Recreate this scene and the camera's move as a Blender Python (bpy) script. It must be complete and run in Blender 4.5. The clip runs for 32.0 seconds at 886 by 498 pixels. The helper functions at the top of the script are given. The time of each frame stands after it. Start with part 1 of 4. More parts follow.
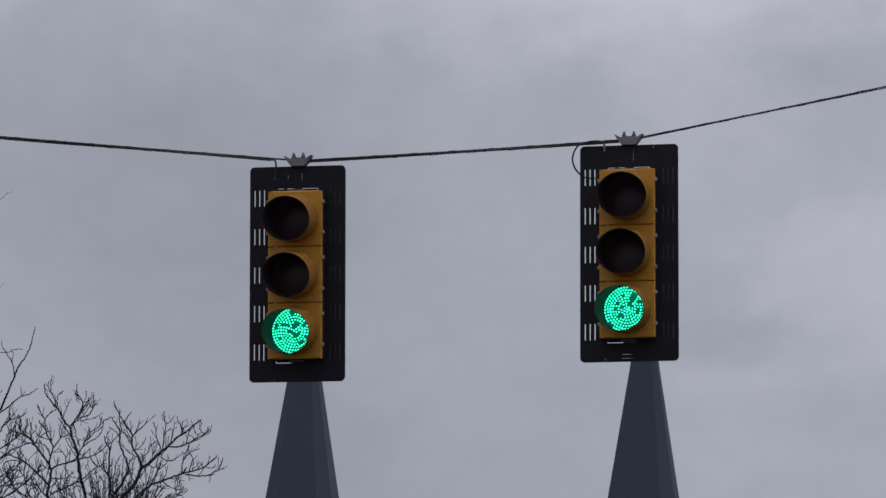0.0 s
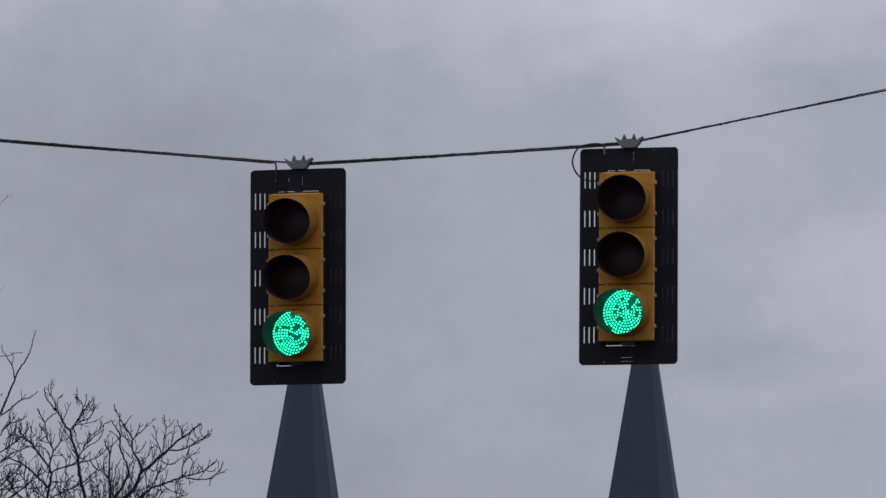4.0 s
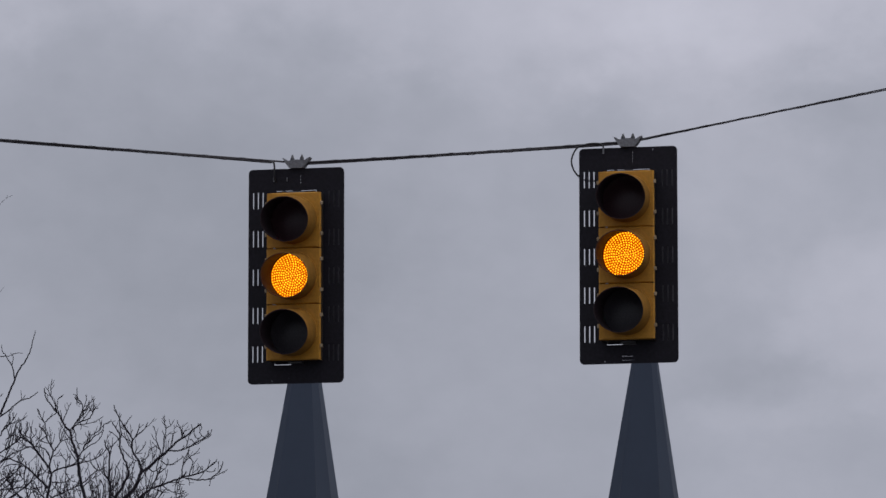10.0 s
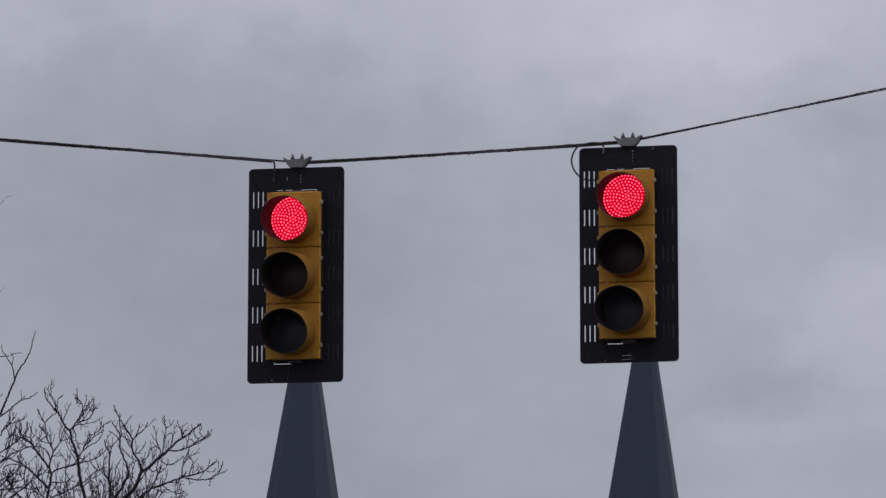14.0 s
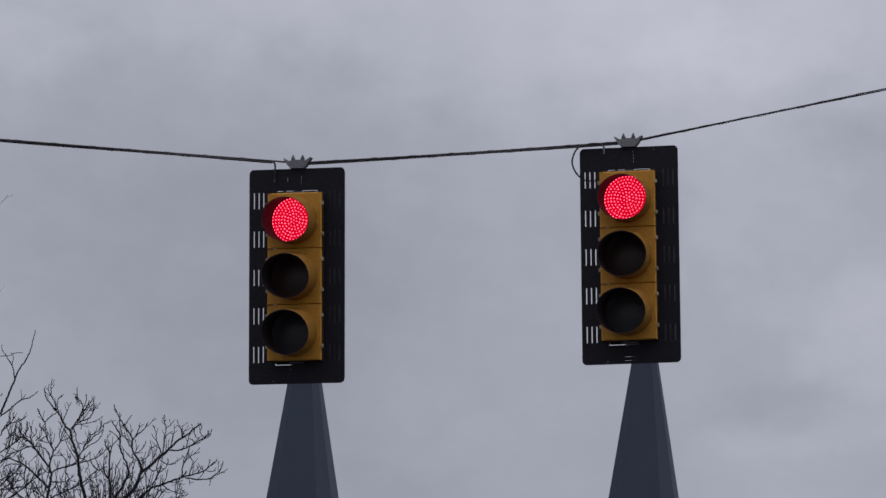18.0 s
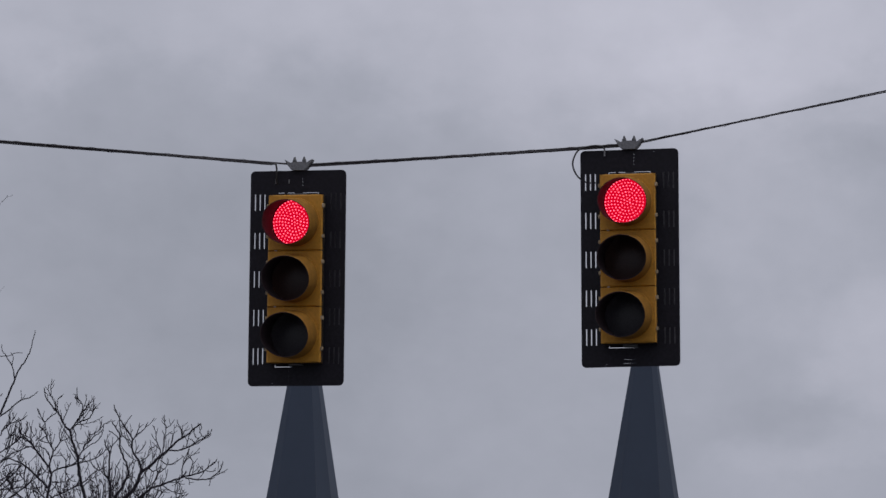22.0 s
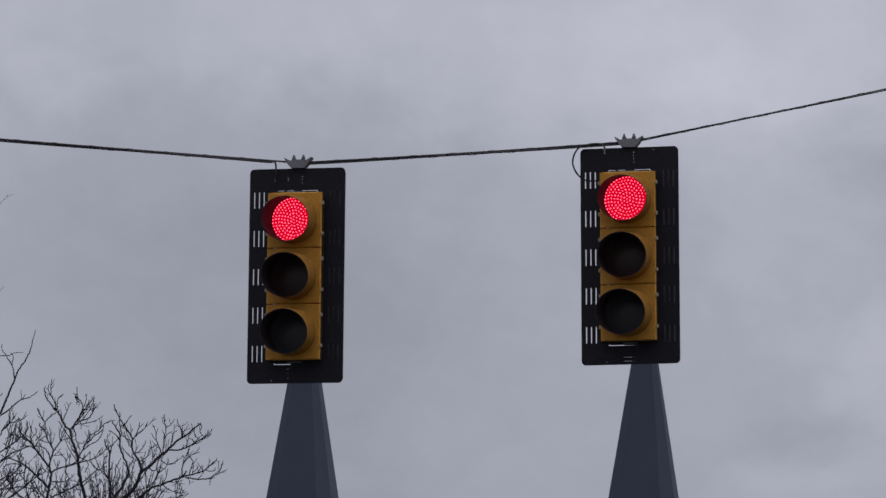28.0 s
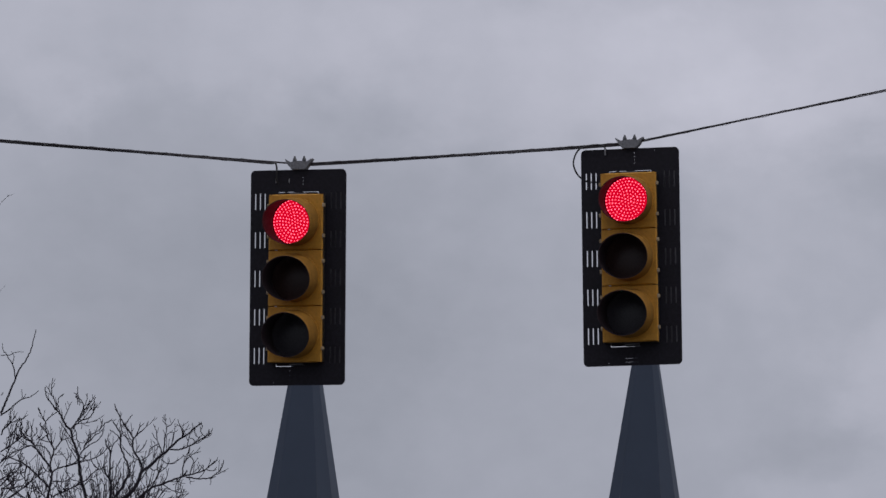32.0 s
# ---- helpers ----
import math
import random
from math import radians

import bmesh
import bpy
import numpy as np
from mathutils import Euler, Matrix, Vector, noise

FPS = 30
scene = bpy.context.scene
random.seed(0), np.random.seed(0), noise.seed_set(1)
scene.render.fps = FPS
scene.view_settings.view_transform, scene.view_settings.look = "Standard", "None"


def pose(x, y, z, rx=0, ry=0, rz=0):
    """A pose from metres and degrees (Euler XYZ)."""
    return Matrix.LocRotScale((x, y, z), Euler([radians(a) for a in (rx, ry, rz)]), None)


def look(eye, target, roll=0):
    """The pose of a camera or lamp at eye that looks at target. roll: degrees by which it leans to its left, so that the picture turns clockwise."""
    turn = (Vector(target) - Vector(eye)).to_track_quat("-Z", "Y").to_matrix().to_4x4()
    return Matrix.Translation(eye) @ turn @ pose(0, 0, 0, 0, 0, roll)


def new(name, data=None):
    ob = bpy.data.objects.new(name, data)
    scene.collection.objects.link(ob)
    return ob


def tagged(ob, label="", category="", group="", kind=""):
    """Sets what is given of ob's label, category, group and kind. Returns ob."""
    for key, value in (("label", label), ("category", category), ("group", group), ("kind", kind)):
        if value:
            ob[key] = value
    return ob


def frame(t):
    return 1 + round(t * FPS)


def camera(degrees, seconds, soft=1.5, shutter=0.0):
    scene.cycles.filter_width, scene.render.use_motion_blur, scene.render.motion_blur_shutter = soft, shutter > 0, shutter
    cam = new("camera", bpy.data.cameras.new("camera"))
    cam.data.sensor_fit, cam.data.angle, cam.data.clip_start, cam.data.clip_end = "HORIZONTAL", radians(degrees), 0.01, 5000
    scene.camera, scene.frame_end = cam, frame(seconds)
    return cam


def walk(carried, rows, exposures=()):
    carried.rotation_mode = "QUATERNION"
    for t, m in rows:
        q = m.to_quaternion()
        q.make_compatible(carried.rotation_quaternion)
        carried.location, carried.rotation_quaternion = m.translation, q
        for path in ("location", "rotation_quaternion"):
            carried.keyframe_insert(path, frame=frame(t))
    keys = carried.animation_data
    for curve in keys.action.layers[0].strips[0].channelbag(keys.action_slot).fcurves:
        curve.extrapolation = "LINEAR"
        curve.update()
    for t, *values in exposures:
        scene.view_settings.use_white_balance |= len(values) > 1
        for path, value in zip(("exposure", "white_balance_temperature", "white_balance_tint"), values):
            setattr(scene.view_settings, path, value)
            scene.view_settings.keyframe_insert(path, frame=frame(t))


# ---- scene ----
cam = camera(10.5, 32.0, soft=1.5)
EYE = Vector((0.0, 0.0, 1.6))
PITCH, ROLL = 8.0, 0.8

# seconds, turn to the left and turn upwards of the hand-held camera, in degrees
VIEW = [
    (0, -0.0030, -0.0414), (0.5, -0.0040, -0.0383), (1, -0.0036, -0.0275), (1.5, -0.0030, -0.0156), (2, -0.0022, -0.0046), (2.5, -0.0015, -0.0007),
    (3, -0.0039, -0.0013), (3.5, -0.0006, -0.0002), (5.5, 0.0000, 0.0000), (6, 0.0000, 0.0000), (6.5, 0.0000, 0.0000), (7, 0.0000, 0.0000),
    (7.5, 0.0000, 0.0000), (8, 0.0002, 0.0002), (8.5, 0.0016, 0.0013), (9, 0.0015, 0.0002), (9.5, 0.0002, 0.0006), (10, -0.0013, 0.0051),
    (10.5, -0.0081, 0.0093), (11, -0.0042, 0.0091), (11.5, -0.0042, 0.0100), (12, -0.0068, 0.0017), (12.5, 0.0077, 0.0013), (13, 0.0077, 0.0015),
    (13.5, -0.0064, 0.0081), (14, -0.0013, 0.0044), (14.5, 0.0000, 0.0049), (16.5, -0.0089, 0.0000), (17, -0.0013, 0.0000), (17.5, 0.0000, 0.0000),
    (18, 0.0000, 0.0002), (18.5, 0.0000, 0.0010), (19, -0.0013, -0.0011), (19.5, -0.0076, -0.0004), (20, -0.0025, -0.0013), (20.5, -0.0076, -0.0002),
    (21, -0.0013, 0.0006), (21.5, -0.0002, 0.0040), (22, -0.0013, 0.0019), (22.5, -0.0002, -0.0009), (23, 0.0000, -0.0068), (23.5, 0.0000, -0.0031),
    (24, 0.0000, -0.0042), (24.5, -0.0004, -0.0009), (25, -0.0039, -0.0010), (25.5, -0.0093, 0.0013), (27.5, -0.0060, -0.0048), (28, -0.0013, -0.0028),
    (28.5, -0.0027, -0.0061), (29, -0.0030, -0.0047), (29.5, -0.0066, -0.0011), (30, 0.0075, -0.0026), (30.5, 0.0090, -0.0007), (31, 0.0097, -0.0022),
    (31.5, 0.0074, -0.0065), (32, 0.0069, -0.0085),
]

def aim(left, upward):
    a, p = radians(left), radians(PITCH + upward)
    return look(EYE, EYE + Vector((-math.sin(a) * math.cos(p), math.cos(a) * math.cos(p), math.sin(p))), ROLL)


walk(cam, [(t, aim(a, p)) for t, a, p in VIEW])

# ---- world, sun, exposure ----
SUN_UP, SUN_TURN = 62.0, 95.0     # elevation; turn from +y towards +x
world = bpy.data.worlds.new("overcast")
scene.world = world
world.use_nodes = True
wn, wl = world.node_tree.nodes, world.node_tree.links
wn.clear()
w_out, w_bg = wn.new("ShaderNodeOutputWorld"), wn.new("ShaderNodeBackground")
w_sky = wn.new("ShaderNodeTexSky")
w_sky.sky_type, w_sky.sun_disc = "NISHITA", False
w_sky.sun_elevation, w_sky.sun_rotation = radians(SUN_UP), radians(SUN_TURN)
w_sky.air_density, w_sky.dust_density = 1.0, 4.0
w_co, w_sep, w_ramp = wn.new("ShaderNodeTexCoord"), wn.new("ShaderNodeSeparateXYZ"), wn.new("ShaderNodeValToRGB")
w_ramp.color_ramp.elements[0].position, w_ramp.color_ramp.elements[0].color = 0.0, (3.9, 4.05, 4.7, 1)
w_ramp.color_ramp.elements[1].position, w_ramp.color_ramp.elements[1].color = 1.0, (9.6, 9.8, 10.6, 1)
w_noise = wn.new("ShaderNodeTexNoise")
w_noise.inputs["Scale"].default_value, w_noise.inputs["Detail"].default_value = 5.0, 5.0
w_map = wn.new("ShaderNodeMapRange")
w_map.inputs["To Min"].default_value, w_map.inputs["To Max"].default_value = 0.8, 1.2
w_mul, w_mix = wn.new("ShaderNodeMix"), wn.new("ShaderNodeMix")
w_mul.data_type = w_mix.data_type = "RGBA"
w_mul.blend_type, w_mul.inputs["Factor"].default_value = "MULTIPLY", 1.0
w_mix.inputs["Factor"].default_value = 0.88     # the cloud cover hides nearly all of the clear sky
wl.new(w_co.outputs["Generated"], w_sep.inputs[0])
wl.new(w_sep.outputs["Z"], w_ramp.inputs["Fac"])
wl.new(w_co.outputs["Generated"], w_noise.inputs["Vector"])
wl.new(w_noise.outputs["Fac"], w_map.inputs["Value"])
wl.new(w_ramp.outputs["Color"], w_mul.inputs[6])
wl.new(w_map.outputs["Result"], w_mul.inputs[7])
wl.new(w_sky.outputs["Color"], w_mix.inputs[6])
wl.new(w_mul.outputs[2], w_mix.inputs[7])
wl.new(w_mix.outputs[2], w_bg.inputs["Color"])
w_bg.inputs["Strength"].default_value = 0.1
wl.new(w_bg.outputs[0], w_out.inputs["Surface"])

sun = new("sun", bpy.data.lights.new("sun", "SUN"))
sun.data.energy, sun.data.angle, sun.data.color = 0.5, radians(20), (1.0, 0.97, 0.92)
_e, _a = radians(SUN_UP), radians(SUN_TURN)
sun.matrix_world = look(Vector((math.sin(_a) * math.cos(_e), math.cos(_a) * math.cos(_e), math.sin(_e))) * 50, (0, 0, 0))
scene.view_settings.exposure = 0.0


# ---- materials ----
def material(name, colour, rough=0.6, metal=0.0, grain=30.0, spread=0.15, bump=0.1, stain=None, stain_scale=3.0, stain_amount=0.3, per_object=0.0, specular=0.5):
    """A surface with fine grain and broad stains of its own, in metres of the thing's own space."""
    m = bpy.data.materials.new(name)
    m.use_nodes = True
    n, l = m.node_tree.nodes, m.node_tree.links
    b = n["Principled BSDF"]
    b.inputs["Roughness"].default_value, b.inputs["Metallic"].default_value = rough, metal
    b.inputs["Specular IOR Level"].default_value = specular
    co = n.new("ShaderNodeTexCoord")
    fine, broad = n.new("ShaderNodeTexNoise"), n.new("ShaderNodeTexNoise")
    fine.inputs["Scale"].default_value, fine.inputs["Detail"].default_value = grain, 6
    broad.inputs["Scale"].default_value, broad.inputs["Detail"].default_value = stain_scale, 4
    for x in (fine, broad):
        l.new(co.outputs["Object"], x.inputs["Vector"])
    r = n.new("ShaderNodeValToRGB")
    lo, hi = [c * (1 - spread) for c in colour], [min(1, c * (1 + spread)) for c in colour]
    r.color_ramp.elements[0].position, r.color_ramp.elements[0].color = 0.3, (*lo, 1)
    r.color_ramp.elements[1].position, r.color_ramp.elements[1].color = 0.7, (*hi, 1)
    l.new(fine.outputs["Fac"], r.inputs["Fac"])
    out = r.outputs["Color"]
    mr = n.new("ShaderNodeMapRange")
    mr.inputs["From Min"].default_value, mr.inputs["From Max"].default_value = 0.5, 0.75
    mr.inputs["To Max"].default_value = stain_amount
    l.new(broad.outputs["Fac"], mr.inputs["Value"])
    mx = n.new("ShaderNodeMix")
    mx.data_type = "RGBA"
    st = stain or [c * 0.55 for c in colour]
    mx.inputs[7].default_value = (*st, 1)
    l.new(mr.outputs["Result"], mx.inputs["Factor"])
    l.new(out, mx.inputs[6])
    out = mx.outputs[2]
    if per_object:
        info, hs, pm = n.new("ShaderNodeObjectInfo"), n.new("ShaderNodeHueSaturation"), n.new("ShaderNodeMapRange")
        pm.inputs["To Min"].default_value, pm.inputs["To Max"].default_value = 1 - per_object, 1 + per_object
        l.new(info.outputs["Random"], pm.inputs["Value"])
        l.new(pm.outputs["Result"], hs.inputs["Value"])
        l.new(out, hs.inputs["Color"])
        out = hs.outputs["Color"]
    l.new(out, b.inputs["Base Color"])
    if bump:
        bp = n.new("ShaderNodeBump")
        bp.inputs["Strength"].default_value, bp.inputs["Distance"].default_value = bump, 0.002
        l.new(fine.outputs["Fac"], bp.inputs["Height"])
        l.new(bp.outputs["Normal"], b.inputs["Normal"])
    return m


def glow(name, colour, strength):
    m = bpy.data.materials.new(name)
    m.use_nodes = True
    b = m.node_tree.nodes["Principled BSDF"]
    b.inputs["Base Color"].default_value = (*[c * 0.2 for c in colour], 1)
    b.inputs["Roughness"].default_value, b.inputs["Specular IOR Level"].default_value = 0.35, 0.1
    b.inputs["Emission Color"].default_value = (*colour, 1)
    b.inputs["Emission Strength"].default_value = strength
    return m


YELLOW = material("signal_yellow", (0.535, 0.255, 0.031), 0.5, grain=60, spread=0.1, bump=0.15, stain=(0.33, 0.13, 0.02), stain_scale=7, stain_amount=0.55, specular=0.3)
LATCH = material("worn_latch", (0.40, 0.31, 0.20), 0.5, 0.15, grain=60, spread=0.2, bump=0.2, stain=(0.30, 0.15, 0.03), stain_scale=25, stain_amount=0.6)
HOUSING_DARK = material("housing_dark", (0.030, 0.022, 0.016), 0.6, grain=50, spread=0.25, bump=0.15, stain=(0.06, 0.035, 0.014), stain_scale=9, stain_amount=0.5)
VISOR_YELLOW = material("visor_yellow", (0.27, 0.124, 0.016), 0.8, grain=40, spread=0.14, bump=0.2, stain=(0.13, 0.06, 0.010), stain_scale=8, stain_amount=0.6, specular=0.15)
BLACK_PLATE = material("black_plate", (0.0130, 0.0112, 0.0168), 0.55, grain=50, spread=0.3, bump=0.1, stain=(0.010, 0.009, 0.012), stain_scale=4, stain_amount=0.6, specular=0.2)
LOUVRE = material("louvre_black", (0.050, 0.048, 0.055), 0.8, grain=50, spread=0.3, bump=0.1, stain_scale=4, specular=0.1)
BLACK_INNER = material("visor_black", (0.047, 0.032, 0.036), 0.75, grain=80, spread=0.2, stain=(0.036, 0.025, 0.028), stain_scale=12, specular=0.2)
LENS_RED = material("lens_dark_red", (0.046, 0.020, 0.025), 0.3, grain=160, spread=0.3, bump=0.5, specular=0.25)
LENS_AMBER = material("lens_dark_brown", (0.048, 0.025, 0.022), 0.3, grain=160, spread=0.3, bump=0.5, specular=0.25)
LENS_GREEN = material("lens_smoke", (0.050, 0.046, 0.053), 0.3, grain=160, spread=0.3, bump=0.5, specular=0.25)
GALV = material("galvanised_steel", (0.20, 0.20, 0.21), 0.55, 0.35, grain=90, spread=0.25, bump=0.2, stain_scale=20)
GALV_DARK = material("weathered_steel", (0.10, 0.10, 0.105), 0.6, 0.3, grain=90, spread=0.25, bump=0.2, stain_scale=20)
# pale colour that stands in for sky showing at the section seams
SKY_SPECK = material("sky_speck", (0.55, 0.55, 0.56), 0.4, 0.2, grain=90, spread=0.1)
WIRE = material("stranded_wire", (0.062, 0.056, 0.062), 0.7, 0.1, grain=60, spread=0.25, bump=0.3, stain_scale=6, specular=0.25)
RUBBER = material("cable_rubber", (0.030, 0.029, 0.031), 0.6, grain=60, spread=0.3, stain_scale=6)
CLADDING = material("slate_blue_cladding", (0.053, 0.067, 0.098), 0.7, 0.0, grain=1.4, spread=0.05, bump=0.03, stain=(0.046, 0.059, 0.087), stain_scale=0.35, stain_amount=0.4, per_object=0.02, specular=0.2)
SEAM = material("cladding_seam", (0.045, 0.055, 0.078), 0.5, grain=2, spread=0.05, stain_scale=0.5)
BARK = material("grey_brown_bark", (0.035, 0.031, 0.040), 0.9, grain=40, spread=0.35, bump=0.5, stain=(0.023, 0.020, 0.026), stain_scale=8, stain_amount=0.6, specular=0.2)
TWIG = material("twig_bark", (0.040, 0.034, 0.043), 0.9, grain=40, spread=0.3, bump=0.2, stain_scale=5, specular=0.2)
BRICK = material("brown_masonry", (0.22, 0.13, 0.10), 0.85, grain=5, spread=0.25, bump=0.2, stain_scale=0.6)
ASPHALT = material("asphalt", (0.05, 0.05, 0.052), 0.9, grain=25, spread=0.35, bump=0.3, stain=(0.032, 0.032, 0.034), stain_scale=0.25)
POLE_WOOD = material("utility_pole_wood", (0.16, 0.12, 0.09), 0.85, grain=14, spread=0.3, bump=0.3, stain_scale=2)
FEATHER = material("dark_feather", (0.13, 0.125, 0.13), 0.8, grain=60, spread=0.2)
RED_DOT, RED_BASE = glow("led_red", (1.0, 0.11, 0.18), 2.6), glow("led_red_diffuser", (1.0, 0.0020, 0.034), 0.66)
AMBER_DOT, AMBER_BASE = glow("led_amber", (1.0, 0.43, 0.010), 2.6), glow("led_amber_diffuser", (1.0, 0.17, 0.0), 0.55)
GREEN_DOT, GREEN_BASE = glow("led_green", (0.026, 1.0, 0.52), 2.6), glow("led_green_diffuser", (0.0, 1.0, 0.52), 0.12)


# ---- mesh helpers ----
def part(name, bm, mat, parent=None, label="", smooth=None):
    """Links a bmesh as one mesh object, under a thing or a part where one is given."""
    me = bpy.data.meshes.new(name)
    bmesh.ops.recalc_face_normals(bm, faces=bm.faces)
    bm.to_mesh(me)
    bm.free()
    for one in mat if isinstance(mat, (list, tuple)) else [mat]:
        me.materials.append(one)
    if smooth is not None:
        me.shade_smooth()
        me.set_sharp_from_angle(angle=radians(smooth))
    ob = new(name, me)
    ob.parent = parent
    if label:
        ob["label"] = label
    return ob


def add_box(bm, x0, x1, y0, y1, z0, z1, bevel=0.0, mat=0):
    m = Matrix.LocRotScale(((x0 + x1) / 2, (y0 + y1) / 2, (z0 + z1) / 2), None, (abs(x1 - x0), abs(y1 - y0), abs(z1 - z0)))
    r = bmesh.ops.create_cube(bm, size=1, matrix=m)
    if bevel:
        edges = list({e for v in r["verts"] for e in v.link_edges})
        bmesh.ops.bevel(bm, geom=edges, offset=bevel, segments=2, affect="EDGES", profile=0.5)
    return bm


def box(*a, **k):
    return add_box(bmesh.new(), *a, **k)


def add_prism(bm, outline, y0, y1):
    """An outline in x and z, pulled from y0 to y1."""
    front = [bm.verts.new((x, y0, z)) for x, z in outline]
    back = [bm.verts.new((x, y1, z)) for x, z in outline]
    bm.faces.new(front)
    bm.faces.new(back[::-1])
    for i in range(len(outline)):
        j = (i + 1) % len(outline)
        bm.faces.new((front[i], front[j], back[j], back[i]))
    return bm


def add_tube(bm, points, radii, sides=8, caps=True):
    points = [Vector(p) for p in points]
    radii = radii if isinstance(radii, (list, tuple)) else [radii] * len(points)
    rings, side = [], None
    for i, p in enumerate(points):
        d = (points[min(i + 1, len(points) - 1)] - points[max(i - 1, 0)]).normalized()
        if side is None:
            side = d.orthogonal().normalized()
        side = (side - d * side.dot(d)).normalized()
        other = d.cross(side)
        rings.append([bm.verts.new(p + (side * math.cos(a) + other * math.sin(a)) * radii[i]) for a in (math.tau * k / sides for k in range(sides))])
    for a, b in zip(rings, rings[1:]):
        for k in range(sides):
            bm.faces.new((a[k], a[(k + 1) % sides], b[(k + 1) % sides], b[k]))
    if caps:
        bm.faces.new(rings[0][::-1])
        bm.faces.new(rings[-1])
    return bm


def smooth_path(points, steps=6):
    """A Catmull-Rom path through the points."""
    p = [Vector(q) for q in points]
    p = [2 * p[0] - p[1], *p, 2 * p[-1] - p[-2]]
    out = []
    for i in range(1, len(p) - 2):
        for k in range(steps):
            t = k / steps
            out.append(0.5 * (2 * p[i] + (p[i + 1] - p[i - 1]) * t + (2 * p[i - 1] - 5 * p[i] + 4 * p[i + 1] - p[i + 2]) * t * t + (3 * p[i] - p[i - 1] - 3 * p[i + 1] + p[i + 2]) * t ** 3))
    return out + [p[-2]]


def plate_with_holes(width, height, corner, holes, y0, y1):
    """An upright plate with rounded corners and rectangular holes that go through it; holes are x0, x1, z0, z1. Its middle is the origin."""
    w, h = width / 2, height / 2
    xs = sorted({-w, -w + corner, w - corner, w, *[v for a in holes for v in a[:2]]})
    zs = sorted({-h, -h + corner, h - corner, h, *[v for a in holes for v in a[2:]]})
    bm, made = bmesh.new(), {}

    def vert(x, z):
        k = (round(x, 5), round(z, 5))
        if k not in made:
            made[k] = bm.verts.new((x, y0, z))
        return made[k]

    for xa, xb in zip(xs, xs[1:]):
        for za, zb in zip(zs, zs[1:]):
            xm, zm = (xa + xb) / 2, (za + zb) / 2
            if abs(xm) > w - corner and abs(zm) > h - corner:
                continue
            if any(a < xm < b and c < zm < d for a, b, c, d in holes):
                continue
            bm.faces.new([vert(*q) for q in ((xa, za), (xb, za), (xb, zb), (xa, zb))])
    for sx in (-1, 1):
        for sz in (-1, 1):
            cx, cz = sx * (w - corner), sz * (h - corner)
            arc = [(cx + sx * corner * math.cos(a), cz + sz * corner * math.sin(a)) for a in (math.pi / 2 * k / 6 for k in range(7))]
            for q, s in zip(arc, arc[1:]):
                bm.faces.new([vert(cx, cz), vert(*q), vert(*s)])
    bmesh.ops.recalc_face_normals(bm, faces=bm.faces)
    r = bmesh.ops.extrude_face_region(bm, geom=bm.faces[:])
    bmesh.ops.translate(bm, verts=[v for v in r["geom"] if isinstance(v, bmesh.types.BMVert)], vec=(0, y1 - y0, 0))
    return bm


# ---- setting: ground and the drifting overcast ----
bm = bmesh.new()
bmesh.ops.create_grid(bm, x_segments=24, y_segments=24, size=3400)
tagged(part("ground", bm, ASPHALT), "worn dark grey asphalt ground", "ground", kind="structure")


